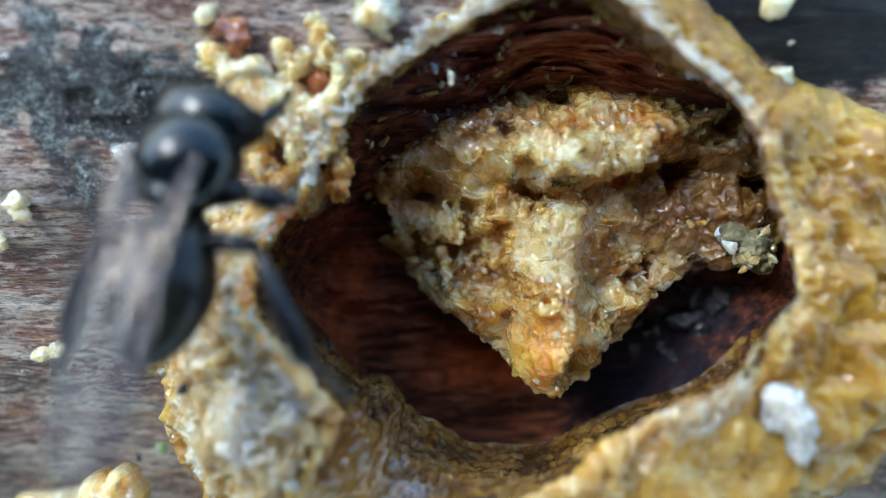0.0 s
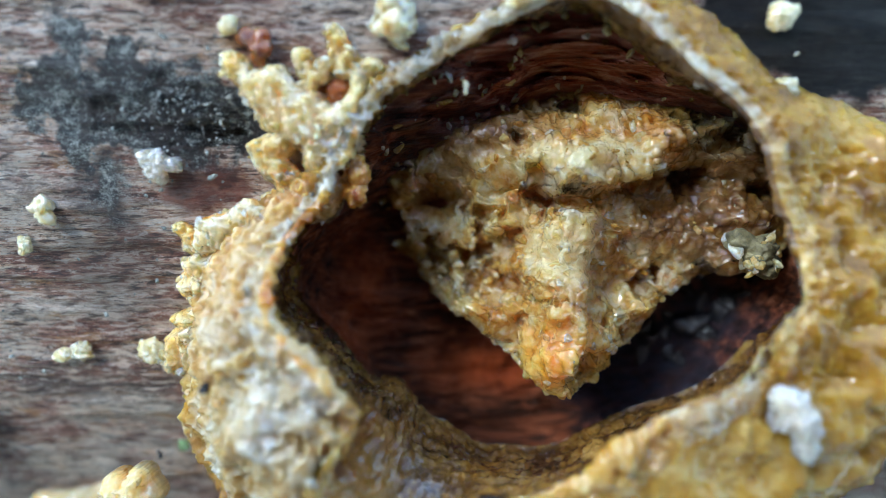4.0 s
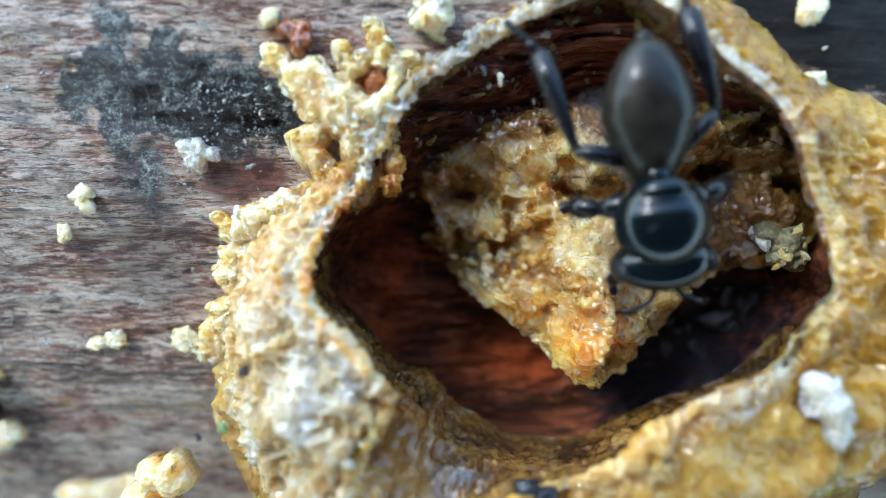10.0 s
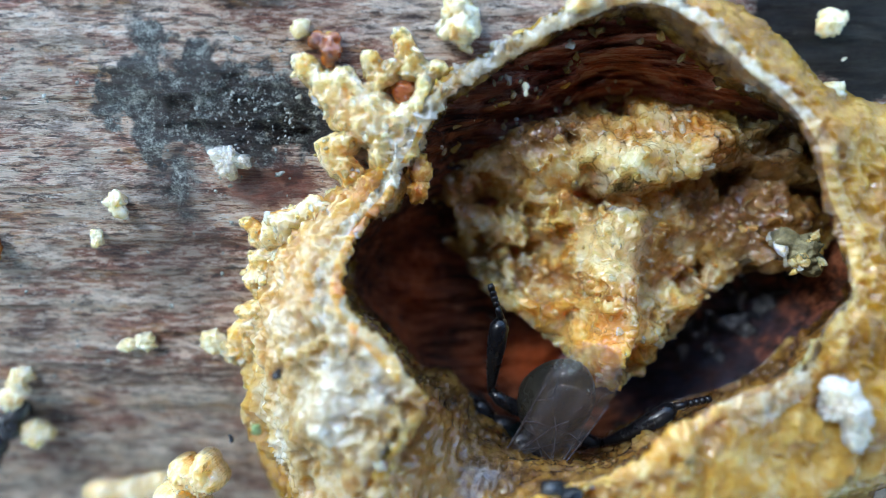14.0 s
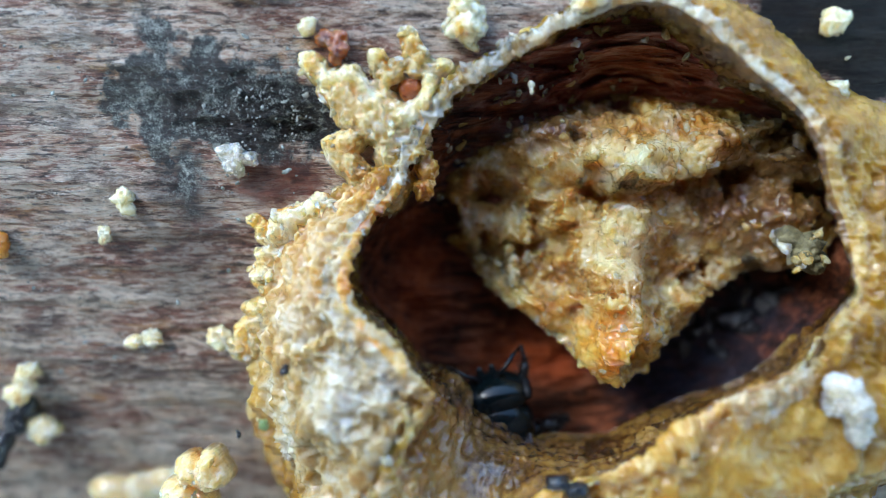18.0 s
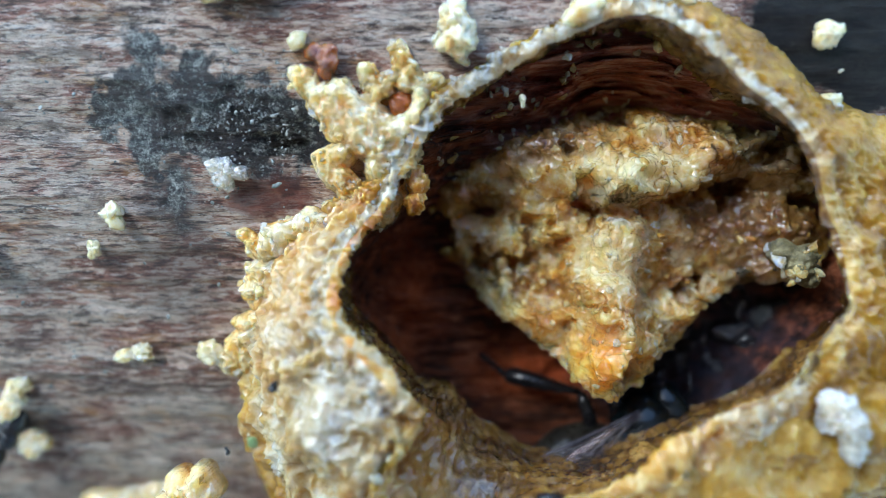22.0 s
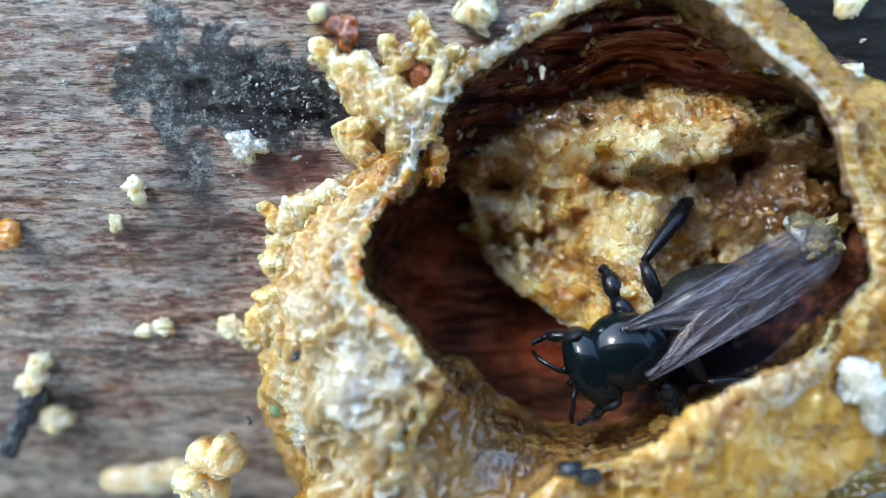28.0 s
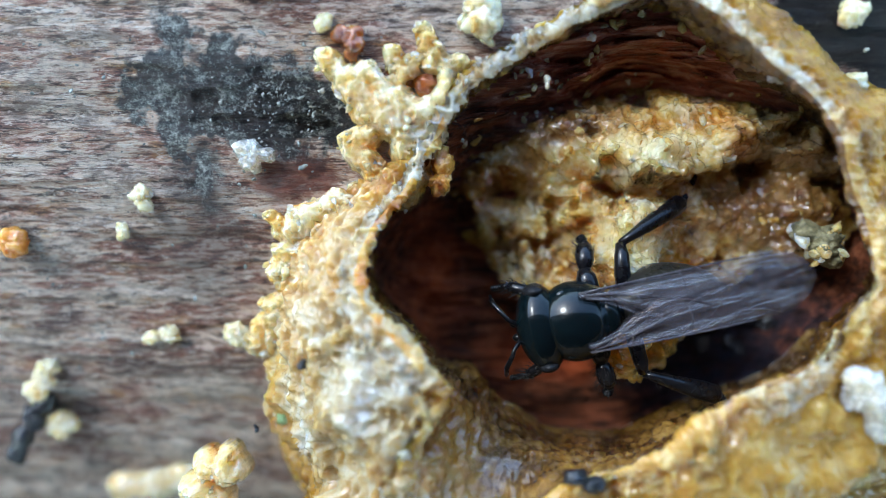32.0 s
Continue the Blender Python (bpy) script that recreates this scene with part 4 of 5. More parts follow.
# ---- crumbs on the wood and on the rim ----
def web(name, label, capsules, mat, seed, category="propolis lump", group="", z=None, step=0.033):
    """Resin run together out of rounded strands (x, y to x, y, half-width, height): one closed solid that lies on the wood."""
    q = np.array(capsules, float)
    pad = q[:, 4].max() + 0.3
    lo, hi = np.minimum(q[:, :2].min(0), q[:, 2:4].min(0)) - pad, np.maximum(q[:, :2].max(0), q[:, 2:4].max(0)) + pad
    X, Y = np.meshgrid(np.arange(lo[0], hi[0], step), np.arange(lo[1], hi[1], step), indexing="ij")
    wx = X + 0.22 * fbm(X * 1.6, Y * 1.6, 0 * X, 3, seed) + 0.06 * fbm(X * 4, Y * 4, 0 * X, 2, seed + 3)
    wy = Y + 0.22 * fbm(X * 1.6, Y * 1.6, 0 * X + 9, 3, seed + 1) + 0.06 * fbm(X * 4, Y * 4, 0 * X + 9, 2, seed + 4)
    H = np.full(X.shape, -1.0)
    for x1, y1, x2, y2, r, h in capsules:
        dx, dy = x2 - x1, y2 - y1
        f = np.clip(((wx - x1) * dx + (wy - y1) * dy) / (dx * dx + dy * dy + 1e-9), 0, 1)
        d = np.hypot(wx - x1 - f * dx, wy - y1 - f * dy) / (r * 1.08)
        k = np.where(d < 1, h * np.sqrt(np.clip(1 - d * d, 0, 1)), -0.3)
        m = np.clip(0.5 + 0.5 * (k - H) / 0.25, 0, 1)
        H = H * (1 - m) + k * m + 0.25 * 0.5 * m * (1 - m)
    keep = H > 0.0
    body = np.clip(H, 0, 9)
    lumps = (billow(X * 1.9, Y * 1.9, body * 1.9, 2, seed + 5) - 0.6) * 0.4 + (billow(X * 4.5, Y * 4.5, body * 4.5, 3, seed + 6) - 0.6) * 0.34 + 0.04 * facets(X * 6, Y * 6, body * 6, seed + 7)
    base = log_height(Y) if z is None else z + 0 * X
    top = base - 0.12 + body + lumps * smooth(0, 0.3, body)
    n = X.shape
    idx = np.arange(X.size).reshape(n)
    F = np.stack([idx[:-1, :-1], idx[1:, :-1], idx[1:, 1:], idx[:-1, 1:]], -1).reshape(-1, 4)
    F = F[keep.ravel()[F].all(1)]
    E = np.concatenate([F[:, [0, 1]], F[:, [1, 2]], F[:, [2, 3]], F[:, [3, 0]]])
    key = np.sort(E, 1)
    _, first, count = np.unique(key[:, 0] * X.size + key[:, 1], return_index=True, return_counts=True)
    rimside = E[first[count == 1]]
    side = np.stack([rimside[:, 1], rimside[:, 0], rimside[:, 0] + X.size, rimside[:, 1] + X.size], -1)
    faces = np.concatenate([F, F[:, ::-1] + X.size, side])
    V = np.concatenate([np.stack([X, Y, top], -1).reshape(-1, 3), np.stack([X, Y, base - 0.6], -1).reshape(-1, 3)])
    used = np.unique(faces)
    back = np.zeros(len(V), int)
    back[used] = np.arange(len(used))
    ob = tagged(raw_mesh(name, V[used], back[faces], None, mat), label, category, group)
    rng = np.random.default_rng(seed)
    shown = np.unique(F)
    pick = V[shown[rng.integers(len(shown), size=8 + 3 * len(capsules))]]
    scatter(pick - [0, 0, 0.04], rng.uniform(0.05, 0.15, len(pick)), ob, MAT["pale_chunk"], "chunk", seed)
    return ob


def crumb(name, label, at, sizes, mat, seed, category="propolis crumb", group="", sub=4, sink=0.3, z=None):
    """One crumb of one or more grown-together lumps; sizes: (dx, dy, half-width, half-depth, half-height)."""
    rng = np.random.default_rng(seed)
    x, y = at
    base = float(log_height(y)) if z is None else z
    blobs = [((dx, dy, h * (1 - sink)), (a * rng.uniform(0.9, 1.1), b * rng.uniform(0.9, 1.1), h)) for dx, dy, a, b, h in sizes]
    big = max(max(abs(d[0]) + d[2], abs(d[1]) + d[3]) for d in sizes)
    ob = raw_mesh(name, *clump(blobs, seed, 5 if big > 0.6 else 4, min(0.05, big * 0.1)), None, mat)
    ob.location = (x * MM, y * MM, base * MM)
    if len(sizes) > 3 and mat is MAT["crumb"]:
        co = np.array([v.co[:] for v in ob.data.vertices]) / MM
        pick = rng.integers(len(co), size=16)
        scatter(co[pick] * 0.95, rng.uniform(0.08, 0.24, 16), ob, MAT["pale_chunk"], "chunk", seed)
    return tagged(ob, label, category, group)


def build_crumbs():
    g = "crumbs on the wood"
    C, A = MAT["crumb"], MAT["amber"]
    one = lambda a, b, h: [(0, 0, a, b, h)]
    crumb("propolis_crumb", "small cream propolis crumb on grey wood", (-9.42, 2.39), [(0, 0.05, 0.3, 0.33, 0.25), (0.12, -0.2, 0.2, 0.2, 0.2)], C, 101, group=g)
    crumb("propolis_crumb", "small dull yellow propolis crumb on grey wood", (-10.15, 1.43), one(0.27, 0.3, 0.2), C, 104, group=g)
    crumb("propolis_crumb", "flat cream propolis flake on brown wood", (-9.67, -1.84), [(-0.25, -0.05, 0.35, 0.25, 0.2), (0.3, 0.05, 0.4, 0.3, 0.25)], C, 106, group=g)
    crumb("propolis_crumb", "cream propolis lump on brown wood beside the rim", (-7.25, -1.77), one(0.5, 0.35, 0.3), C, 109, group=g)
    crumb("propolis_crumb", "cream and amber propolis tuft on brown wood", (-13.87, -3.36), [(0, 0, 0.35, 0.5, 0.4), (-0.35, -0.35, 0.35, 0.4, 0.3), (0.2, 0.4, 0.3, 0.3, 0.3)], C, 112, group=g)
    crumb("propolis_crumb", "dull yellow propolis lump on brown wood", (-13.9, -5.1), one(0.65, 0.4, 0.35), C, 116, group=g)
    crumb("black_sliver", "glossy black sliver of resin on brown wood", (-14.9, -4.9), [(0.6, 0.8, 0.35, 0.5, 0.4), (0.15, 0.15, 0.42, 0.5, 0.4), (-0.3, -0.6, 0.36, 0.5, 0.4), (-0.55, -1.2, 0.3, 0.35, 0.3)], MAT["dark_bit"], 118, "resin sliver")
    crumb("propolis_crumb", "pale rounded propolis stick on brown wood", (-11.7, -7.7), [(-0.8, -0.1, 0.8, 0.6, 0.5), (0.3, 0, 0.9, 0.6, 0.5), (1.3, 0.2, 0.8, 0.6, 0.5)], C, 122, group=g)
    crumb("propolis_crumb", "knobbly cream and yellow propolis cluster on wood", (0.3, 7.05), [(0, -0.25, 0.42, 0.38, 0.4), (0.3, -0.1, 0.3, 0.35, 0.35), (-0.3, -0.3, 0.28, 0.25, 0.3), (-0.05, 0.3, 0.3, 0.35, 0.35), (0.0, 0.65, 0.25, 0.25, 0.3)], C, 126, group=g)
    crumb("propolis_crumb", "large cream propolis lump on brown wood", (-5.4, 8.2), [(-0.6, 0.1, 0.6, 0.6, 0.5), (0.2, 0.2, 0.7, 0.6, 0.5), (1.0, 0.35, 0.6, 0.5, 0.45)], C, 133, group=g)
    crumb("resin_crystal", "clear whitish resin crumb on mouldy wood", (-6.11, 3.47), [(0, 0, 0.35, 0.4, 0.3), (0.4, 0.05, 0.3, 0.25, 0.25), (-0.25, 0.2, 0.2, 0.25, 0.25)], MAT["white"], 139, "resin crumb")
    crumb("propolis_crumb", "cream propolis crumb on black wet wood", (9.82, 6.9), [(0, 0, 0.4, 0.3, 0.3), (0.2, 0.15, 0.25, 0.2, 0.25)], C, 143, group=g)
    crumb("propolis_crumb", "tiny cream propolis crumb on dark wood", (10.4, 6.15), one(0.14, 0.13, 0.12), C, 146, group=g)
    crumb("propolis_crumb", "small cream propolis crumb beside the ridge", (10.2, 5.3), one(0.3, 0.22, 0.2), C, 147, group=g)
    crumb("red_resin_bead", "dark red-brown resin bead on wood", (-3.07, 6.4), [(0, 0, 0.3, 0.27, 0.28), (-0.35, 0.15, 0.25, 0.2, 0.2), (-0.1, -0.35, 0.2, 0.25, 0.15)], MAT["red_resin"], 150, "resin bead")
    crumb("amber_bead", "amber resin bead on brown wood", (-13.44, 1.09), one(0.35, 0.4, 0.3), A, 154, "resin bead")
    crumb("propolis_crumb", "pale propolis crumb on wood near the ridge", (-3.9, 6.9), one(0.22, 0.2, 0.16), C, 155, group=g)
    # lumps that lean on the ridge
    h = "lumps along the ridge"
    W = MAT["web"]
    web("propolis_web", "amber and cream propolis strands run together beside the ridge", [(-3.82, 5.96, -3.25, 5.32, 0.33, 0.75), (-3.25, 5.32, -2.28, 4.52, 0.52, 0.9), (-2.86, 5.53, -2.12, 4.88, 0.40, 0.8), (-2.08, 6.10, -1.64, 5.60, 0.30, 0.6),
        (-2.28, 4.52, -1.54, 3.63, 0.55, 1), (-1.52, 4.37, -1.05, 4.74, 0.34, 0.9), (-1.85, 3.63, -1.55, 3.10, 0.47, 1), (-1.55, 3.10, -1.97, 2.48, 0.47, 0.9), (-1.95, 5.39, -1.48, 5.81, 0.24, 0.55), (-2.6, 5.0, -1.6, 4.5, 0.6, 0.75), (-1.7, 4.2, -1.0, 4.3, 0.5, 0.9), (-0.97, 4.66, -0.66, 5.39, 0.28, 0.9), (-1.6, 5.75, -1.0, 5.9, 0.24, 0.5)], W, 160, "propolis web", h)
    web("propolis_web", "thin cream propolis strands over dark wet wood", [(-1.32, 6.59, -1.10, 6.3, 0.26, 0.5), (-1.2, 6.3, -0.9, 6.0, 0.3, 0.5), (-1.03, 5.81, -0.28, 5.81, 0.28, 0.6)], W, 175, "propolis web", h)
    web("propolis_lump", "pale crumbly propolis lump in the pitted wood", [(-2.77, 4.08, -3.25, 3.78, 0.37, 0.7), (-3.10, 3.63, -2.66, 3.02, 0.41, 0.7)], W, 178, group=h)
    # solid lump; its dark red colour stands in for the dark holes between strands
    crumb("red_resin_bead", "dark red resin lump standing in for the dark holes between propolis strands", (-1.15, 5.3), [(0, 0, 0.4, 0.35, 0.25), (-0.8, 0.35, 0.25, 0.2, 0.2)], MAT["red_resin"], 182, "resin bead")
    web("propolis_lump", "cream propolis lump with a pointed foot", [(-5.64, 1.84, -5.04, 1.44, 0.26, 0.5), (-5.04, 1.44, -4.20, 1.60, 0.43, 0.9), (-4.68, 1.76, -3.68, 2.08, 0.46, 1), (-5.53, 1.44, -5.25, 1.03, 0.23, 0.5), (-3.71, 1.60, -3.19, 2.09, 0.41, 1.1)], W, 184, group=h)
    web("propolis_lump", "orange-brown grainy propolis lump on the ridge", [(-5.36, 0.78, -4.64, 0.44, 0.43, 0.9), (-5.52, 0.10, -4.78, -0.07, 0.51, 1), (-4.89, -0.25, -4.09, 0.10, 0.44, 1.2), (-4.94, 0.78, -4.10, 0.95, 0.37, 0.9)], W, 191, group=h)
    web("propolis_lump", "grainy cream propolis lump at the rim's edge", [(-6.36, -1.52, -5.83, -2.09, 0.46, 1), (-6.54, -2.09, -5.95, -2.29, 0.43, 0.9), (-5.89, -1.33, -5.32, -0.96, 0.42, 1.1), (-5.98, -0.78, -5.44, -0.60, 0.31, 0.9)], W, 196, group=h)
    web("propolis_lump", "sugary cream propolis lump with amber streak", [(-7.6, -5.3, -7.02, -5.5, 0.42, 0.9), (-7.97, -6.0, -7.45, -6.44, 0.5, 0.9), (-7.04, -5.1, -6.76, -5.5, 0.29, 0.8)], W, 200, group=h, z=-1.3)
    # on the rim
    crumb("white_lump", "rough white resin lump on the ochre rim", (9.55, -2.7), [(0, 0.4, 0.4, 0.4, 0.5), (0.25, -0.1, 0.4, 0.5, 0.5), (0.35, -0.7, 0.3, 0.35, 0.4), (-0.1, 0.0, 0.35, 0.4, 0.4)], MAT["white"], 210, "resin lump", z=1.3)
    crumb("dark_crumb", "brown-black crumb on the ochre rim", (2.86, -4.8), [(-0.25, 0.1, 0.25, 0.22, 0.25), (0.2, -0.1, 0.3, 0.25, 0.25)], MAT["dark_bit"], 215, "resin crumb", z=1.5)
    crumb("green_crumb", "small green crumb on the pale rim", (-4.78, -3.42), one(0.16, 0.16, 0.12), MAT["green_bit"], 218, "plant crumb", z=1.2)
    crumb("dark_crumb", "small black crumb on the pale rim", (-5.61, -3.8), one(0.15, 0.2, 0.14), MAT["dark_bit"], 220, "resin crumb", z=0.6)
    crumb("dark_crumb", "blue-grey crumb on the pale rim", (-4.23, -2.02), one(0.22, 0.16, 0.12), MAT["dark_bit"], 222, "resin crumb", z=1.3)
    # beads that hang at the edge of the hole
    b = "beads at the hole's edge"
    crumb("resin_bead", "glassy cream resin bead at the hole's edge", (2.05, 5.35), [(0, 0, 0.16, 0.24, 0.2)], C, 230, "resin bead", b, z=0.0)
    crumb("resin_bead", "glassy cream resin bead at the hole's edge", (8.03, 5.45), one(0.27, 0.24, 0.24), MAT["white"], 233, "resin bead", b, z=0.25)
    crumb("propolis_lump", "cream propolis knob on top of the ridge", (3.5, 7.5), [(0, 0, 0.35, 0.35, 0.4), (-0.25, -0.15, 0.25, 0.25, 0.35), (0.25, 0.15, 0.3, 0.25, 0.35)], C, 237, "propolis lump", h)
    crumb("propolis_lump", "cream propolis knobs on top of the ridge", (5.2, 7.85), [(-0.4, 0.1, 0.4, 0.3, 0.4), (0.3, 0.0, 0.4, 0.3, 0.4), (0.9, -0.05, 0.35, 0.25, 0.35)], C, 241, "propolis lump", h)
    moss = crumb("mossy_crumb", "grey-green mouldy crumb in the hollow", (10.3, 1.1), [(0, 0, 0.5, 0.55, 0.5), (0.3, -0.4, 0.35, 0.35, 0.4), (-0.4, 0.3, 0.4, 0.35, 0.4)], MAT["mould"], 246, "mould crumb", z=-2.1)
    rng = np.random.default_rng(90)
    co = np.array([v.co[:] for v in moss.data.vertices]) / MM
    scatter(co[rng.integers(len(co), size=26)], rng.uniform(0.07, 0.22, 26), moss, MAT["pale_chunk"], "grain", 9)
    crumb("amber_flange", "amber resin flange under the ridge", (-0.75, 3.0), [(0, 0.2, 0.3, 0.45, 0.3), (-0.1, -0.35, 0.25, 0.35, 0.3)], A, 250, "resin flange", z=-0.5)


# ---- the bees ----
def build_bee(label):
    """A small black stingless bee; head along +x, back along +z, the thorax at the origin."""
    bee = new("bee")
    tagged(bee, label, "bee", "bees")

    def body(name, at, size, mat, seed=0, sub=4, taper=0.0, parent=bee, label=""):
        v, f = BALLS[sub]
        p = v * np.asarray(size)
        p[:, 1:] *= (1 - taper * v[:, :1])
        return raw_mesh(name, p + np.asarray(at), f, parent, mat, label)

    # head
    v, f = BALLS[4]
    p = v * [0.55, 1.22, 0.82]
    p[:, 0] += 0.18 * (1 - v[:, 1] ** 2) * (v[:, 0] > 0)
    p[:, 0] -= 0.2 * np.clip(-v[:, 0], 0, 1) * (1 - v[:, 1] ** 2)
    head = raw_mesh("head", p * [1.0, 1.04, 1.0] + [0.95, 0, -0.14], f, bee, MAT["thorax"])
    for s in (-1, 1):
        v3, f3 = BALLS[3]
        raw_mesh("compound_eye", v3 * [0.32, 0.2, 0.6] + [1.0, s * 1.06, -0.1], f3, head, MAT["eye"])
        pts = [(1.6, s * 0.2, 0.0), (1.85, s * 0.42, 0.12), (1.95, s * 0.6, 0.12), (2.15, s * 0.9, -0.1), (2.2, s * 1.15, -0.35)]
        raw_mesh("antenna", *tube(pts, [0.07, 0.06, 0.065, 0.075, 0.055], 8), head, MAT["leg"])
        raw_mesh("mandible", *lump((1.6, s * 0.2, -0.62), (0.22, 0.13, 0.12), 7 + s, 2, 0.1, 0), head, MAT["leg"])
    raw_mesh("face_spot", *lump((1.05, 0.25, 0.58), (0.1, 0.15, 0.07), 3, 2, 0.1, 0), head, MAT["green_spot"], "green gleaming spot")
    # thorax
    v, f = BALLS[5]
    p = v * [1.14, 1.12, 0.94]
    groove = np.exp(-((v[:, 0] + 0.55) / 0.05) ** 2) * np.clip(v[:, 2], 0, 1)
    p = p * (1 - 0.05 * groove)[:, None]
    thorax = raw_mesh("thorax", p, f, bee, MAT["thorax"])
    raw_mesh("scutellum", v * [0.32, 0.55, 0.3] + [-0.85, 0, 0.42], f, thorax, MAT["thorax"])
    for s in (-1, 1):
        raw_mesh("tegula", BALLS[3][0] * [0.2, 0.16, 0.14] + [0.3, s * 0.82, 0.4], BALLS[3][1], thorax, MAT["thorax"])
    rng = np.random.default_rng(3)
    hairs = []
    for i in range(260):
        d = rng.normal(size=3)
        d /= np.linalg.norm(d)
        d[2] = d[2] * 0.6
        q = d * [0.98, 0.93, 0.8]
        hairs.append(tube([q, q + d * 0.1 + rng.normal(size=3) * 0.04, q + d * 0.2 + rng.normal(size=3) * 0.06], [0.009, 0.007, 0.002], 3))
    raw_mesh("thorax_hair", *joined(hairs), thorax, MAT["hair"])
    # abdomen: overlapping rings
    v, f = BALLS[5]
    p = v * [1.75, 1.1, 0.92]
    p[:, 1:] *= (1 - 0.18 * v[:, :1] * (v[:, :1] > 0) + 0.12 * v[:, :1] * (v[:, :1] < 0))
    groove = sum(np.exp(-((v[:, 0] - q) / 0.025) ** 2) for q in (-0.72, -0.42, -0.1, 0.24))
    p[:, 1:] *= (1 - 0.018 * groove)[:, None]
    abdomen = raw_mesh("abdomen", p + [-2.5, 0, -0.42], f, bee, MAT["abdomen"])
    sting = raw_mesh("tail_tip", BALLS[3][0] * [0.22, 0.2, 0.16] + [-4.2, 0, -0.45], BALLS[3][1], abdomen, MAT["abdomen"])
    raw_mesh("waist", *tube([(-0.7, 0, -0.15), (-1.0, 0, -0.2), (-1.3, 0, -0.2)], [0.35, 0.28, 0.4], 12), bee, MAT["thorax"])
    # wings: outline, sheet with a slight camber, veins
    wings = []
    for s in (-1, 1):
        for kind, ln, wd, zz in (("forewing", 6.4, 1.75, 0.0), ("hindwing", 4.4, 1.1, -0.06)):
            uu, vv = np.meshgrid(np.linspace(0, 1, 44), np.linspace(0, 1, 16), indexing="ij")
            half = wd * (0.14 + 0.86 * smooth(0, 0.5, uu)) * np.sqrt(np.clip(1 - np.clip((uu - 0.72) / 0.28, 0, 1) ** 2.6, 0.0004, 1))
            lead = 0.2 * wd * np.sin(np.pi * uu * 0.5) - 0.5 * wd * (1 - np.sqrt(np.clip(1 - np.clip((uu - 0.72) / 0.28, 0, 1) ** 2.6, 0.0004, 1)))
            x = -ln * uu
            y = s * (lead - half * vv)
            z = 0.1 * np.sin(np.pi * vv) - 0.35 * uu ** 2 + 0.06 * np.sin(vv * 19 + uu * 4) * smooth(0, 0.2, uu) * (1 - 0.6 * uu)
            w = sheet(kind, np.stack([x, y, z], -1), bee, MAT["wing"])
            veins = []

            def vein(pts, r):
                q = []
                for (a, b) in pts:
                    i, j = min(43, int(a * 43)), min(15, int(b * 15))
                    q.append((x[i, j], y[i, j], z[i, j] + 0.01))
                veins.append(tube(q, np.linspace(r, r * 0.5, len(q)) * 0.62, 5))

            vein([(k / 10, 0.02) for k in range(0, 8)], 0.05)
            vein([(0.03, 0.3), (0.15, 0.35), (0.3, 0.42), (0.45, 0.5), (0.55, 0.62)], 0.035)
            vein([(0.03, 0.6), (0.15, 0.72), (0.3, 0.85), (0.42, 0.95)], 0.03)
            if kind == "forewing":
                vein([(0.42, 0.05), (0.46, 0.25), (0.45, 0.5)], 0.025)
                vein([(0.25, 0.4), (0.27, 0.6), (0.3, 0.85)], 0.025)
                vein([(0.6, 0.05), (0.65, 0.2), (0.75, 0.15), (0.82, 0.05)], 0.022)
            raw_mesh("vein", *joined(veins), w, MAT["vein"])
            wings.append((w, s, kind))
    # legs: each swings at its hip; shin and foot are bent on it
    legs = []
    for s in (-1, 1):
        for row, (hx, thigh, shank, toe, fat, way, turn) in enumerate(((0.5, 0.7, 0.75, 0.5, 1.15, 48, -20), (-0.55, 0.85, 0.75, 0.3, 1.9, 88, 14), (-1.5, 1.4, 2.45, 1.05, 1.4, 96, 58))):
            leg = raw_mesh("leg", *tube([(0, 0, 0), (0.35 * thigh, 0, 0.12), (0.75 * thigh, 0, 0.2), (thigh, 0, 0.15)], np.array([0.13, 0.17, 0.15, 0.1]) * fat, 10), bee, MAT["leg"])
            bend = s * turn
            c, q = math.cos(radians(bend)), math.sin(radians(bend))
            kx, kz = thigh, 0.15
            shin_pts = [(kx + shank * a * c, shank * a * q, kz - 0.25 * shank * a ** 2) for a in (0, 0.15, 0.4, 0.7, 0.92, 1.0)]
            wide = (0.08, 0.1, 0.15, 0.2, 0.2, 0.1) if row == 2 else (0.08, 0.11, 0.14, 0.14, 0.12, 0.07)
            shin = raw_mesh("shin", *tube(shin_pts, np.array(wide) * fat, 12), leg, MAT["leg"])
            e, k = np.array(shin_pts[-1]), toe
            c, q = math.cos(radians(bend - s * 26)), math.sin(radians(bend - s * 26))
            d = np.array([c, q, -0.3])
            raw_mesh("foot", *joined([tube([e + d * k * a, e + d * k * (a + n)], [0.085 * fat, 0.06 * fat], 8) for a, n in ((0, 0.36), (0.38, 0.13), (0.53, 0.13), (0.68, 0.13), (0.83, 0.14))]), leg, MAT["leg"])
            tufts = []
            for i in range(90):
                a = rng.uniform(0.15, 1)
                b = np.array(shin_pts[0]) * (1 - a) + np.array(shin_pts[-1]) * a
                w = rng.normal(size=3)
                w /= np.linalg.norm(w)
                o = b + w * 0.13 * fat
                tufts.append(tube([o, o + w * 0.1 + d * 0.05, o + w * 0.15 + d * 0.16], [0.01, 0.008, 0.002], 3))
            raw_mesh("leg_hair", *joined(tufts), leg, MAT["hair"])
            legs.append((leg, s, row, hx, way))
    return bee, legs, wings


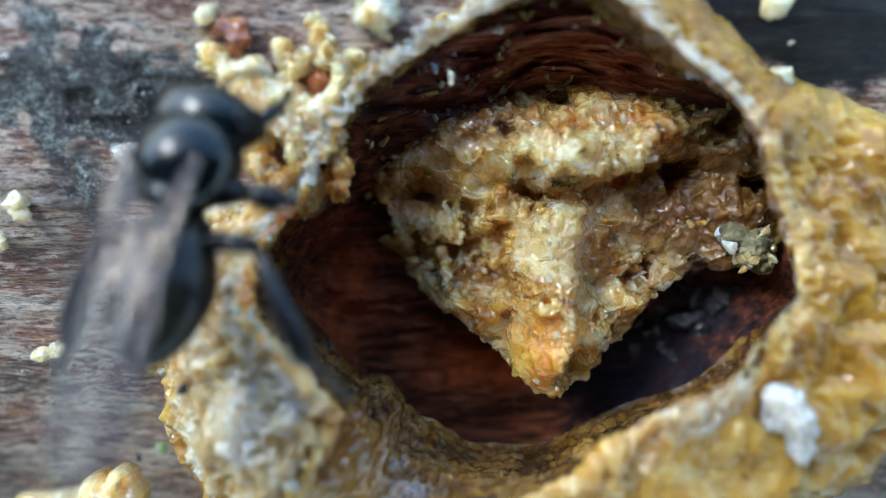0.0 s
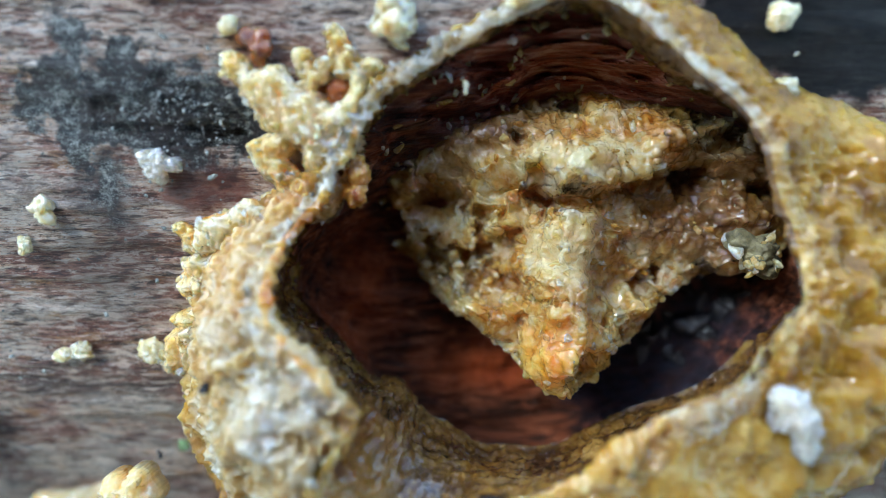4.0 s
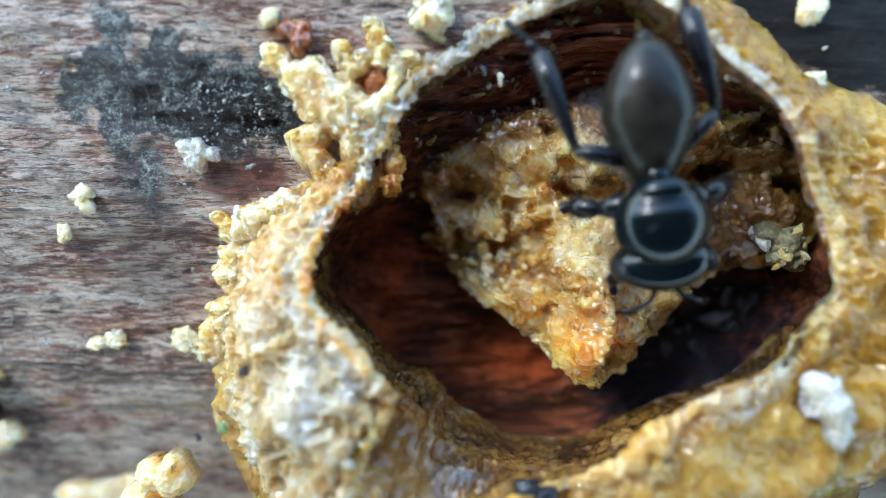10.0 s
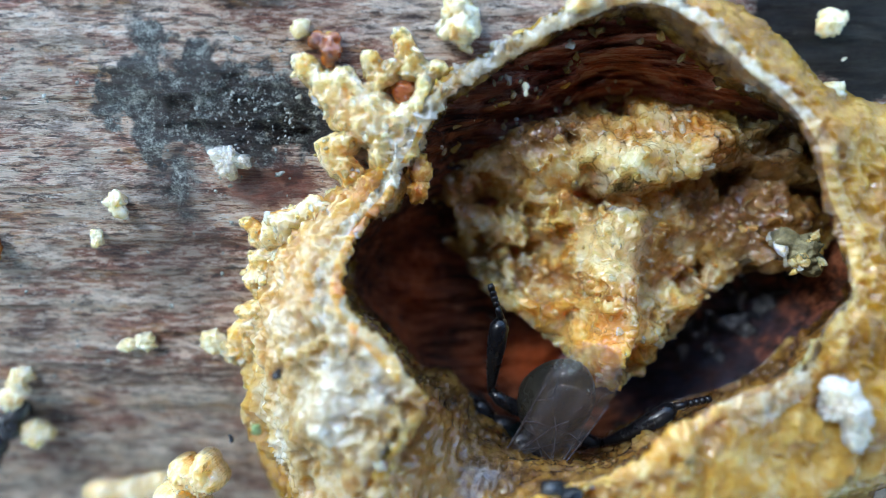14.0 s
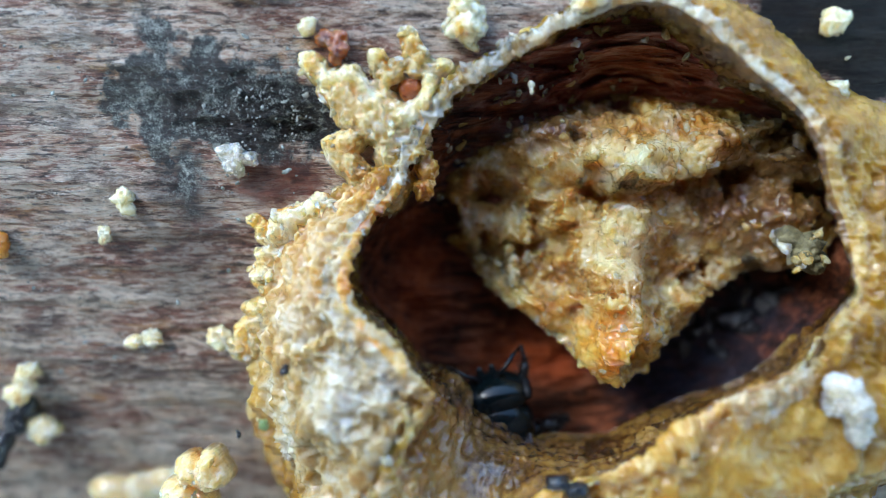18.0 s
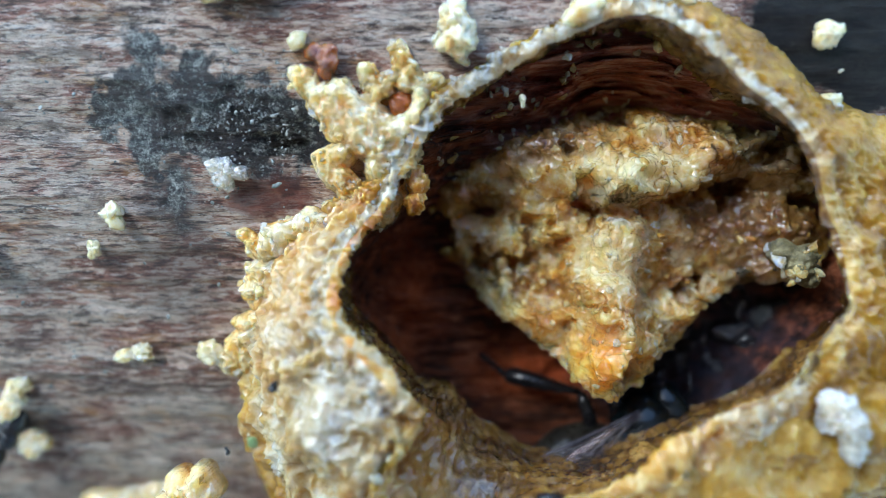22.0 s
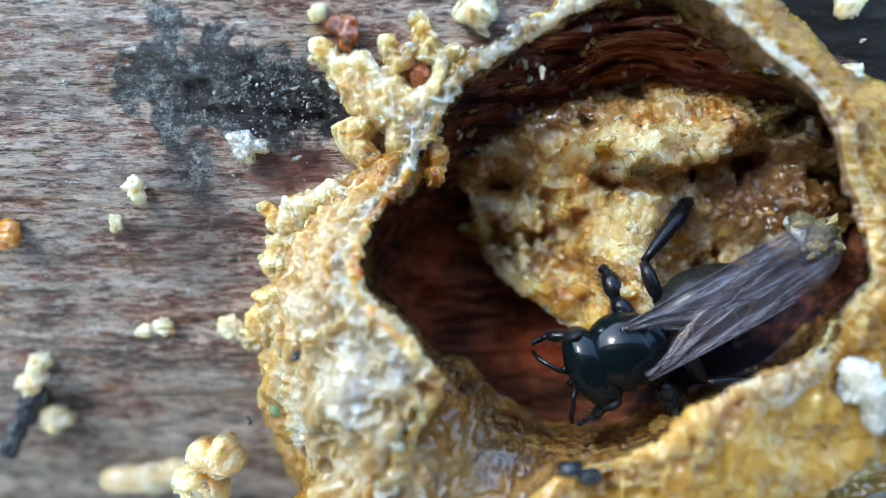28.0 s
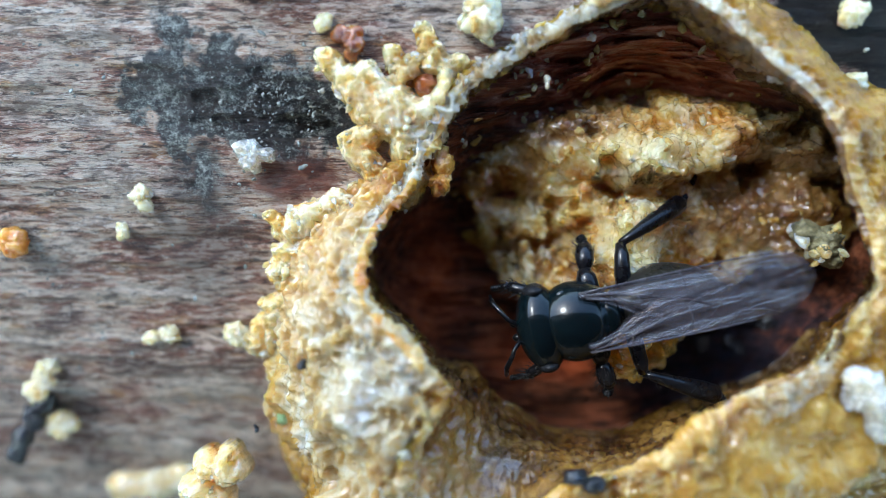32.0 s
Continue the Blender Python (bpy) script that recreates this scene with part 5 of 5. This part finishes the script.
m, t, p = nodes_of("grey_mould")
k = Kit(t)
k.link(k.ramp(k.noise((2.5, 2.5, 2.5), 6, 0.7), [(0.35, (0.04, 0.04, 0.025)), (0.6, (0.22, 0.2, 0.1)), (0.75, (0.55, 0.52, 0.38))]), p.inputs["Base Color"])
p.inputs["Roughness"].default_value = 0.7
MAT["mould"] = m
MAT["lichen"] = resin("grey_lichen", [(0.0, (0.1, 0.12, 0.11)), (1.0, (0.36, 0.39, 0.35))], 1.5, 0.5, 0.0, specks=False, wet=0.2)

chunk_meshes()
build_ground()
build_sky_blocker()
build_log()
build_lichen()
build_cavity()
build_rim()
build_mass()
build_crumbs()


# seconds, place in millimetres, heading and pitch in degrees
FLYER = [
    (0.00, -3.29, 3.04, 3.33, 76, -12, -14),
    (0.10, -3.37, 3.58, 3.63, 80, -12, -14),
    (0.20, -3.51, 4.01, 4.07, 88, -8, -10),
    (0.30, -3.62, 4.50, 4.81, 100, 0),
    (0.40, -3.63, 4.81, 5.55, 112, 5),
    (0.50, -3.56, 5.34, 6.29, 118, 8),
    (0.60, -3.95, 6.55, 6.66, 120, 8),
    (0.80, -4.53, 9.11, 7.40, 122, 8),
    (1.40, -30, 40, 14, 100, 5),
    (2.20, -46, 15, 2.2, 60, 0),
    (32.00, -46, 15, 2.2, 60, 0),
]
WALKER = [
    (0.00, -16, 17, 2.2, -150, 0),
    (6.20, -16, 17, 2.2, -130, 0),
    (6.60, -12, 19, 8, -90, -5),
    (6.90, -0.95, 9.01, 5.92, -60, -10),
    (7.10, -0.99, 6.39, 5.92, -60, -10),
    (7.30, -0.35, 7.10, 5.18, -70, -10),
    (7.50, 1.84, 6.79, 5.92, -75, -10),
    (7.70, 3.17, 4.79, 5.18, -80, -12),
    (7.85, 3.57, 3.59, 5.03, -82, -12),
    (8.00, 3.13, 2.80, 4.81, -82, -15),
    (8.20, 3.12, 3.06, 4.44, -80, -15),
    (8.50, 2.97, 2.58, 3.70, -78, -18),
    (8.80, 4.83, 1.65, 2.37, -60, -18),
    (9.00, 6.35, 0.80, 2.07, -48, -18),
    (9.50, 6.10, 1.20, 1.92, -45, -15),
    (10.00, 5.72, 1.55, 1.78, -82, -15),
    (10.50, 6.30, 1.03, 1.04, -100, -15),
    (10.70, 5.94, 1.20, 0.74, -95, -10),
    (10.85, 5.31, 1.04, 0.37, -118, -5),
    (11.00, 4.85, 0.86, -0.22, -137, 0),
    (11.20, 3.46, 0.98, -0.44, -148, 0),
    (11.50, 2.79, 0.15, -0.59, -147, 0),
    (11.70, 1.93, -1.40, -0.67, -142, -5),
    (12.00, 2.10, -3.00, -0.74, -124, -10),
    (12.25, 2.01, -2.17, -0.89, -140, -5),
    (12.50, 0.66, -1.86, -1.11, -159, -5),
    (12.75, 1.60, -2.15, -1.33, -137, -20),
    (13.00, 2.18, -3.81, -1.78, -97, -35),
    (13.30, 2.67, -4.73, -2.22, -92, -40),
    (13.50, 2.89, -5.83, -2.52, -95, -40),
    (14.00, 2.41, -5.23, -3.18, -110, -45),
    (14.25, 2.76, -6.10, -3.70, -100, -50),
    (14.50, 2.94, -8.46, -4.14, -90, -40),
    (15.50, 3.24, -9.14, -4.44, -150, 0),
    (16.20, 2.79, -7.45, -4.44, -240, 5),
    (16.50, 2.79, -5.26, -4.00, -265, 10),
    (17.00, 1.07, -4.93, -3.11, -272, 25),
    (17.50, 0.63, -4.69, -3.26, -268, 18),
    (18.00, 1.48, -4.49, -3.26, -255, 18),
    (18.50, 1.20, -4.52, -3.26, -260, 15),
    (19.00, 1.77, -4.24, -3.18, -262, 20),
    (19.20, 2.10, -4.30, -3.50, -300, 5, 50),
    (19.40, 2.50, -4.50, -3.90, -345, -5, 105),
    (19.60, 3.50, -5.00, -4.30, -385, -25, 150),
    (20.00, 4.20, -5.50, -4.80, -415, -30, 165),
    (20.30, 4.30, -5.50, -4.80, -415, -30, 165),
    (20.50, 4.50, -5.10, -4.50, -408, -20, 110),
    (20.75, 4.90, -4.80, -4.30, -400, -15, 50),
    (21.00, 5.60, -4.80, -4.40, -392, -15),
    (21.50, 6.20, -4.40, -4.20, -365, -10),
    (22.00, 6.40, -4.30, -4.00, -335, -5),
    (22.50, 5.20, -4.22, -3.40, -300, 5),
    (23.00, 2.39, -3.64, -2.07, -275, 25),
    (23.30, 2.60, -2.66, -1.63, -295, 20),
    (23.50, 3.19, -1.53, -1.48, -315, 15),
    (23.70, 4.20, -0.49, -0.74, -336, 5),
    (24.00, 5.92, -0.16, -0.15, -368, 8),
    (24.20, 6.48, -0.07, -0.15, -362, 6),
    (24.50, 6.78, -0.30, 0.15, -400, -15),
    (24.70, 7.29, -0.47, 0.15, -394, 0),
    (24.85, 6.65, -1.15, 0.00, -425, 0),
    (25.00, 5.64, -1.45, -0.22, -462, 0),
    (25.20, 4.96, -1.03, -0.37, -506, 0),
    (25.50, 5.08, -0.60, -0.44, -513, 0),
    (26.50, 4.66, -1.09, -0.52, -512, 0),
    (27.50, 4.16, -1.70, -0.59, -511, 0),
    (28.00, 4.39, -2.15, -0.59, -511, 0),
    (28.50, 4.00, -1.50, -0.59, -515, 0),
    (29.00, 3.95, -0.95, -0.59, -515, 0),
    (29.50, 3.95, -1.00, -0.59, -510, 0),
    (30.00, 3.95, -0.95, -0.59, -519, 0),
    (30.50, 3.77, -1.20, -0.59, -519, 0),
    (31.00, 3.20, -1.45, -0.59, -523, 0),
    (31.50, 3.05, -1.25, -0.59, -524, 0),
    (32.00, 2.95, -1.10, -0.59, -528, 0),
]


# ---- what moves ----
def bee_pose(x, y, z, heading, pitch, roll=0):
    return pose(x * MM, y * MM, z * MM, roll, -pitch, heading)


def hip(hx, s, way, swing, lift):
    return pose(hx * MM, s * 0.45 * MM, -0.35 * MM, 0, -lift, s * (way + swing))


def carry(bee, legs, wings, rows, flights):
    """Key the bee's way, the swing of its legs as it goes, and its wings: folded on the back, spread in flight."""
    walk(bee, [(r[0], bee_pose(*r[1:])) for r in rows])
    ts = [r[0] for r in rows]
    for i, (leg, s, row, hx, way) in enumerate(legs):
        out, phase = [], 0.0
        for j, r in enumerate(rows):
            if j:
                step = math.dist(r[1:4], rows[j - 1][1:4]) + abs(r[4] - rows[j - 1][4]) * 0.01
                phase += min(step, 2.0) * 2.0
            air = any(a <= r[0] <= b for a, b in flights)
            swing = (12 if r[0] < 25.3 else 4) * math.sin(phase + (i % 2) * math.pi + row * 2.1) if not air else ((34 if s > 0 else 12) if row == 2 else -8)
            out.append((r[0], hip(hx, s, way, swing, -6 + 5 * math.sin(phase + i) if not air else (-4 if row == 2 else -25))))
        walk(leg, out)
    for w, s, kind in wings:
        out = []
        for j, r in enumerate(rows):
            air = any(a <= r[0] <= b for a, b in flights)
            z = 0.84 if kind == "forewing" else 0.76
            if air:                                               # swept down under the body
                out.append((r[0], pose(-0.1 * MM, s * 0.5 * MM, z * MM, 0, -58, s * 4)))
            else:
                out.append((r[0], pose(-0.1 * MM, s * 0.8 * MM, z * MM, s * 5, 0, s * (3.5 if kind == "forewing" else 5))))
        walk(w, out)


def motions():
    carry(*build_bee("small black stingless bee flying off the rim"), FLYER, [(0.15, 2.0)])
    carry(*build_bee("small black stingless bee with smoky folded wings"), WALKER, [(6.5, 10.75), (24.45, 24.55)])


motions()
